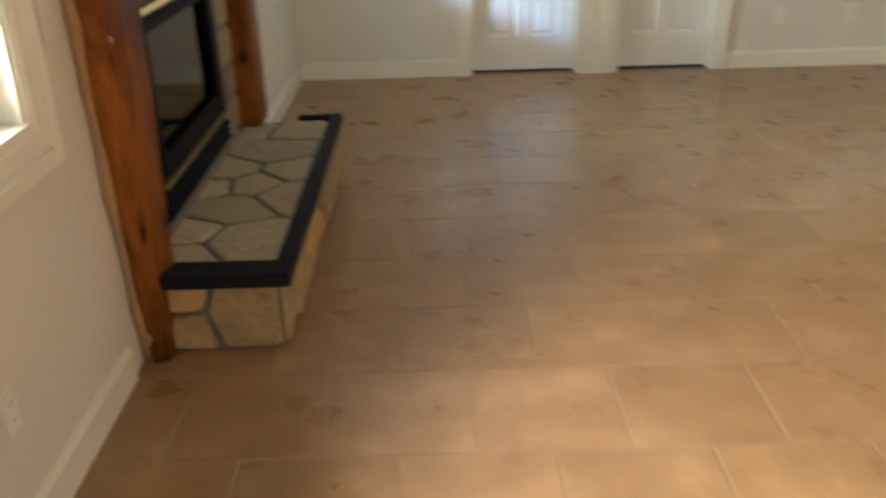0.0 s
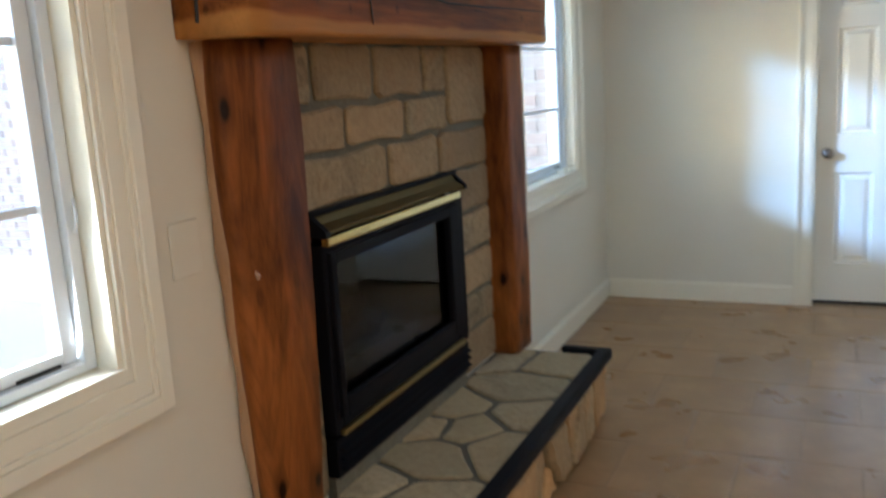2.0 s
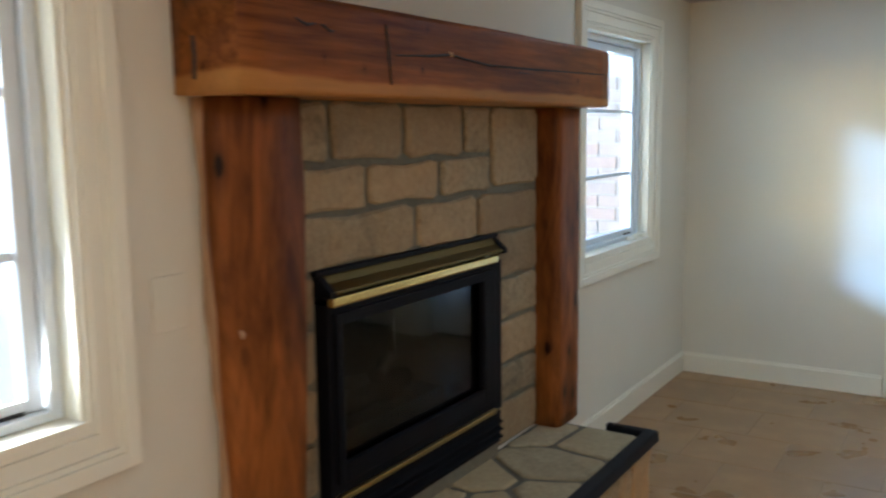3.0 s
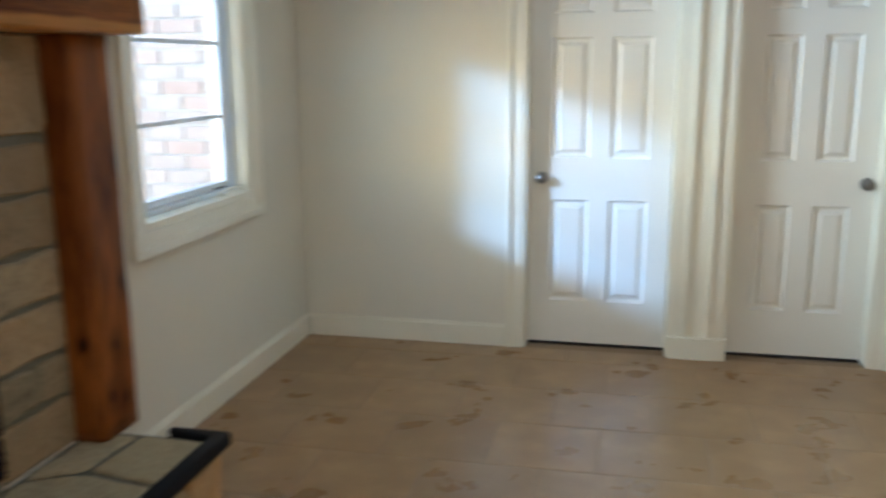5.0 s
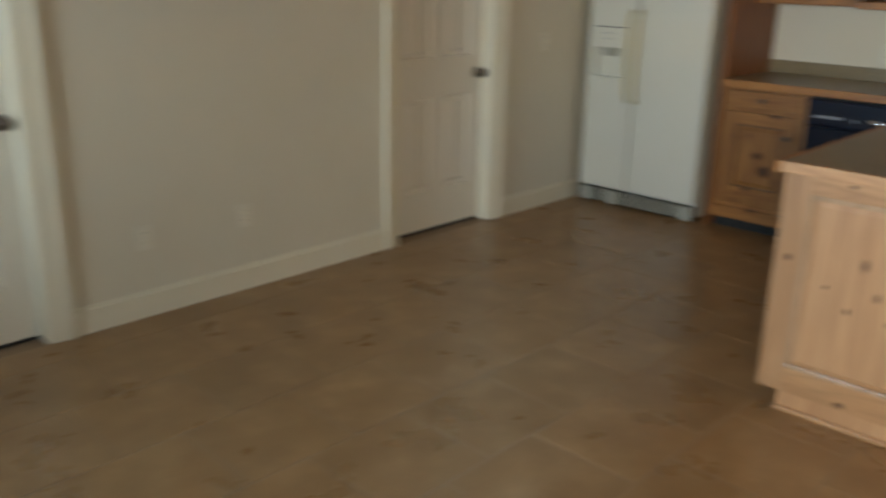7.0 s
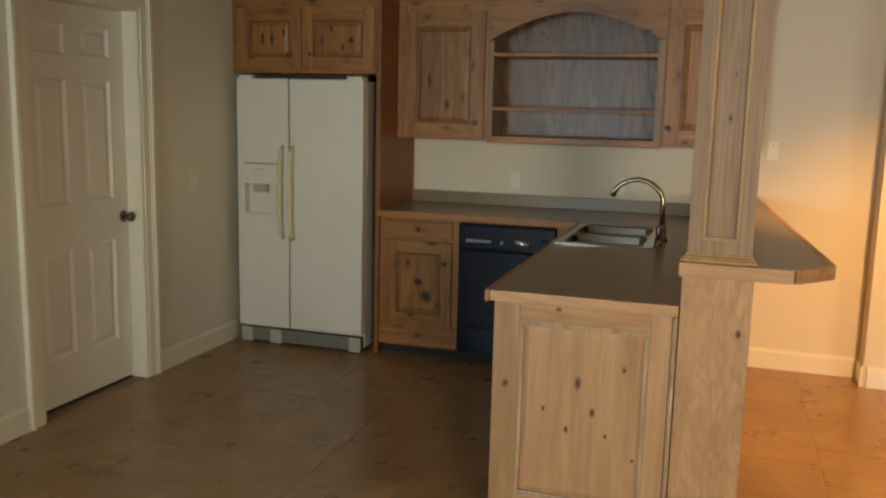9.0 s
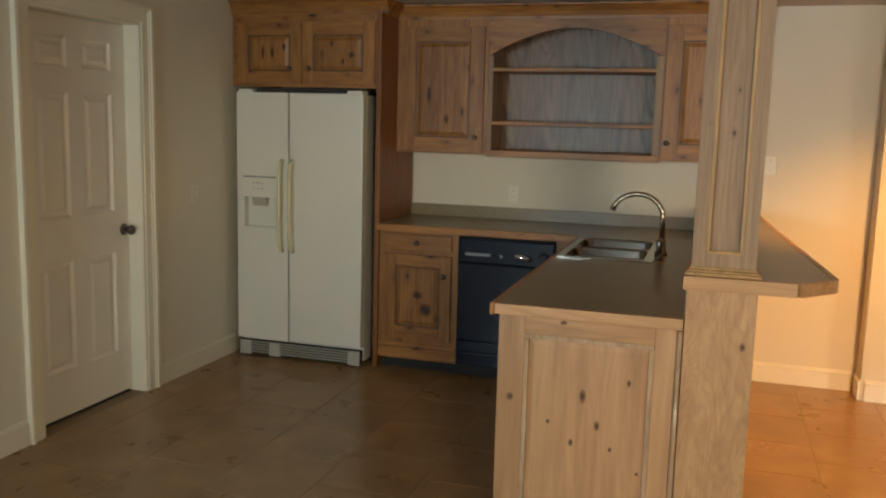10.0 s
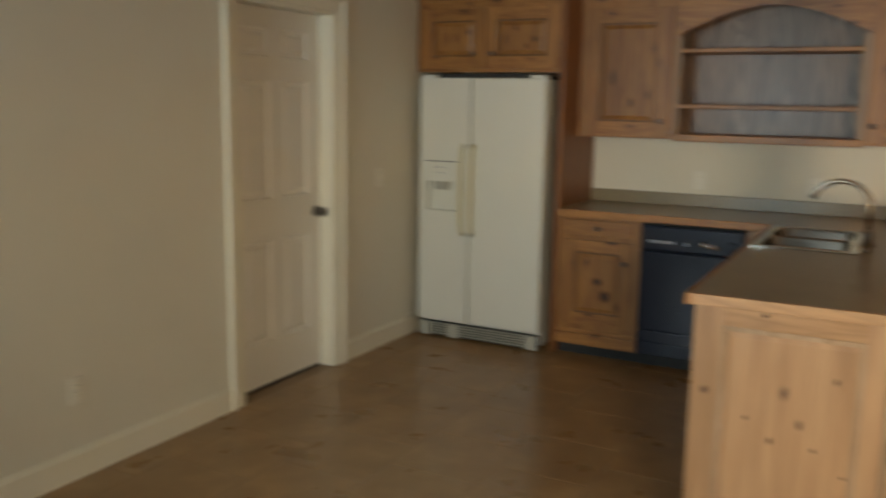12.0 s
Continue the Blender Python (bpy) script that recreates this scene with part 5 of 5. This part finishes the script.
for i in range(13):
    t = math.pi * i / 12 * 0.93
    pts.append((6.20 + 0.008 * i / 12, fy + 0.128 - 0.128 * math.cos(t), CT + 0.19 + 0.112 * math.sin(t)))
part("spout", tube(bmesh.new(), pts, [0.013] * (len(pts) - 2) + [0.015, 0.016], 12), BRONZE, fc, "", True)
part("lever", tube(bmesh.new(), [(6.20, fy, CT + 0.045), (6.235, fy - 0.01, CT + 0.06), (6.275, fy - 0.012, CT + 0.085)], [0.010, 0.008, 0.006], 8), NICKEL, fc, "", True)
sp = thing("side_sprayer", (6.02, -2.79, CT), "dark sink sprayer standing in the worktop", "sprayer")
part("holder", lathe(bmesh.new(), [(0.022, 0.0), (0.020, 0.012), (0.014, 0.03)], pose(6.02, fy, CT), 14), NICKEL, sp, "", True)
part("head", lathe(bmesh.new(), [(0.010, 0.03), (0.013, 0.055), (0.018, 0.085), (0.012, 0.10)], pose(6.02, fy, CT), 14), NICKEL, sp, "", True)

# raised bar: knee wall with an oak end, the bar top and the column on it
kw = thing("bar_knee_wall", (6.05, -3.03, 0.0), "oak-faced knee wall carrying the raised bar", "knee wall")
part("core", boxes((4.735, XR - 0.002, -3.150, -2.957, 0.0, 1.034)), OAK_PALE, kw)
end_board = part("end_board", boxes((4.705, 4.734, -3.183, -2.957, 0.0, 1.034), bevel=0.003), OAK_BOLD, kw, "pale oak end board with bold cathedral grain")
for y, z, w, h in ((-3.147, 0.851, 0.035, 0.047),):
    knot(end_board, 4.7048, y, z, w, h, KNOT_PALE)
part("laminate_face", boxes((4.735, XR - 0.024, -2.9565, -2.9535, CT + 0.001, 1.034)), LAMINATE, kw)
bt = thing("bar_top", (6.0, -3.15, 1.035), "raised laminate bar top with clipped corner and oak edge", "bar counter")
out = [(4.705, -2.945), (4.705, -3.300), (4.845, -3.420), (XR - 0.002, -3.235), (XR - 0.002, -2.945)]
part("top", prism(bmesh.new(), out, "z", 1.037, 1.0785), LAMINATE, bt)
edge = [Vector(p) for p in out[:4]]
for p, q in zip(edge, edge[1:]):
    d = (q - p).normalized()
    n = Vector((d.y, -d.x))
    if n.x > 0.3:
        n = -n
    ring = [p, q, q + n * 0.020, p + n * 0.020]
    part("oak_nosing", prism(bmesh.new(), [(v.x, v.y) for v in ring], "z", 1.035, 1.080), OAK_PALE_ACROSS, bt)
cl = thing("bar_column", (4.83, -3.069, 1.0805), "square grey-washed oak column with recessed panels, bar to ceiling", "column")
c0, c1, d0, d1 = 4.730, 4.930, -3.172, -2.966
part("shaft", boxes((c0 + 0.016, c1 - 0.016, d0 + 0.016, d1 - 0.016, 1.0805, TOP - 0.001)), OAK_GREY, cl)
for name, rows in (("column_stile", [(c0, c0 + 0.016, d0, d0 + 0.045), (c0, c0 + 0.016, d1 - 0.045, d1), (c1 - 0.016, c1, d0, d0 + 0.045), (c1 - 0.016, c1, d1 - 0.045, d1), (c0 + 0.016, c0 + 0.045, d0, d0 + 0.016), (c1 - 0.045, c1 - 0.016, d0, d0 + 0.016), (c0 + 0.016, c0 + 0.045, d1 - 0.016, d1), (c1 - 0.045, c1 - 0.016, d1 - 0.016, d1)]),):
    for r in rows:
        part(name, boxes((*r, 1.0805, TOP - 0.001), bevel=0.002), OAK_GREY, cl)
for z0, z1 in ((1.0805, 1.155), (TOP - 0.09, TOP - 0.001)):
    part("rail", boxes((c0 + 0.001, c0 + 0.016, d0 + 0.045, d1 - 0.045, z0, z1), (c1 - 0.016, c1 - 0.001, d0 + 0.045, d1 - 0.045, z0, z1), (c0 + 0.045, c1 - 0.045, d0 + 0.001, d0 + 0.016, z0, z1), (c0 + 0.045, c1 - 0.045, d1 - 0.016, d1 - 0.001, z0, z1)), OAK_GREY, cl)
bead = bmesh.new()
for ya_, yb_, za_, zb_ in ((d0 + 0.045, d0 + 0.055, 1.165, TOP - 0.10), (d1 - 0.055, d1 - 0.045, 1.165, TOP - 0.10), (d0 + 0.045, d1 - 0.045, 1.155, 1.165), (d0 + 0.045, d1 - 0.045, TOP - 0.10, TOP - 0.09)):
    box(bead, c0 - 0.002, c0 + 0.014, ya_, yb_, za_, zb_, 0.002)
part("bead", bead, GOLD_BEAD, cl)
bmould = bmesh.new()
for o, z0, z1 in ((0.020, 1.0805, 1.092), (0.013, 1.092, 1.100), (0.005, 1.100, 1.110)):
    box(bmould, c0 - o, c1 + o, d0 - o, d1 + o, z0, z1, 0.003)
part("base_moulding", bmould, GOLD_BEAD, cl)

# ---- outdoors: the brick wing seen through the windows ----
wing = setting("wall_outdoor_wing", boxes((-9.0, -0.17, 0.02, 0.30, -0.35, 4.2)), BRICK_JOINT, "sunlit pale brick wing outside the windows", "wall")
brick_mesh = mesh_of("brick", boxes((0.0, 0.235, -0.012, 0.0, 0.0, 0.072), bevel=0.0), BRICK)
count = 0
for r in range(34):
    for c in range(14):
        x, z = -0.45 - 0.25 * c - (0.125 if r % 2 else 0.0), 0.10 + 0.085 * r
        if count < 290 and z < 2.1:
            b = new("brick", brick_mesh)
            b.location, b.parent = (x, 0.02, z), wing
            count += 1
rest = bmesh.new()
for r in range(40):
    for c in range(34):
        x, z = -0.45 - 0.25 * c - (0.125 if r % 2 else 0.0), 0.10 + 0.085 * r
        if c >= 14 or z >= 2.1:
            if z < 3.4:
                v = [rest.verts.new(p) for p in ((x, 0.008, z), (x + 0.235, 0.008, z), (x + 0.235, 0.008, z + 0.072), (x, 0.008, z + 0.072), (x, 0.02, z), (x + 0.235, 0.02, z), (x + 0.235, 0.02, z + 0.072), (x, 0.02, z + 0.072))]
                for f in ((0, 1, 2, 3), (0, 4, 5, 1), (3, 2, 6, 7), (0, 3, 7, 4), (1, 5, 6, 2)):
                    rest.faces.new([v[i] for i in f])
bmesh.ops.recalc_face_normals(rest, faces=rest.faces[:])
tagged(part("bricks", rest, BRICK, wing), kind="stuff")

# ---- floor tiles in running bond ----
PITCH, GAP = 0.4335, 0.006
fl = setting("floor", boxes((0.0, XR, -8.0, 0.0, -0.0059, -0.0016)), GROUT, "mottled brown stone-look floor tiles with pale joints, slightly glossy", "floor")
half = (PITCH - GAP) / 2


def tile_mesh(x0, x1, y0, y1):
    """A tile with eased edges; its corners are given from its centre."""
    bm = bmesh.new()
    e, t = 0.004, 0.0
    ring = [[bm.verts.new(p) for p in ((x0 + i, y0 + i, z), (x1 - i, y0 + i, z), (x1 - i, y1 - i, z), (x0 + i, y1 - i, z))] for i, z in ((0.0, -0.0062), (0.0, -0.0012), (e, t))]
    for p, q in zip(ring, ring[1:]):
        for i in range(4):
            bm.faces.new((p[i], p[(i + 1) % 4], q[(i + 1) % 4], q[i]))
    bm.faces.new(ring[-1])
    return mesh_of("tile", bm, TILE)


shared = {}
outer = bmesh.new()
for j in range(20):
    ya = -1.462 + 0.422 * (4 - j) + 0.0
    yb = ya - 0.422
    row_shift = 3.68 if j % 2 == 0 else 3.68 + PITCH / 2
    for i in range(-10, 12):
        xa = row_shift + PITCH * i
        a, b = max(xa, 0.0), min(xa + PITCH, XR)
        lo, hi = max(yb, -8.0), min(ya, 0.0)
        if b - a < 0.03 or hi - lo < 0.03:
            continue
        w, h = (b - a - GAP) / 2, (hi - lo - GAP) / 2
        if ya < -6.9:               # past the walk: joined
            box(outer, a + GAP / 2, b - GAP / 2, lo + GAP / 2, hi - GAP / 2, -0.0062, 0.0)
            continue
        key = (round(w, 3), round(h, 3))
        if key not in shared:
            shared[key] = tile_mesh(-w, w, -h, h)
        t = new("tile", shared[key])
        t.location, t.parent = ((a + b) / 2, (lo + hi) / 2, 0.0), fl
tagged(part("tiles", outer, TILE, fl), kind="stuff")
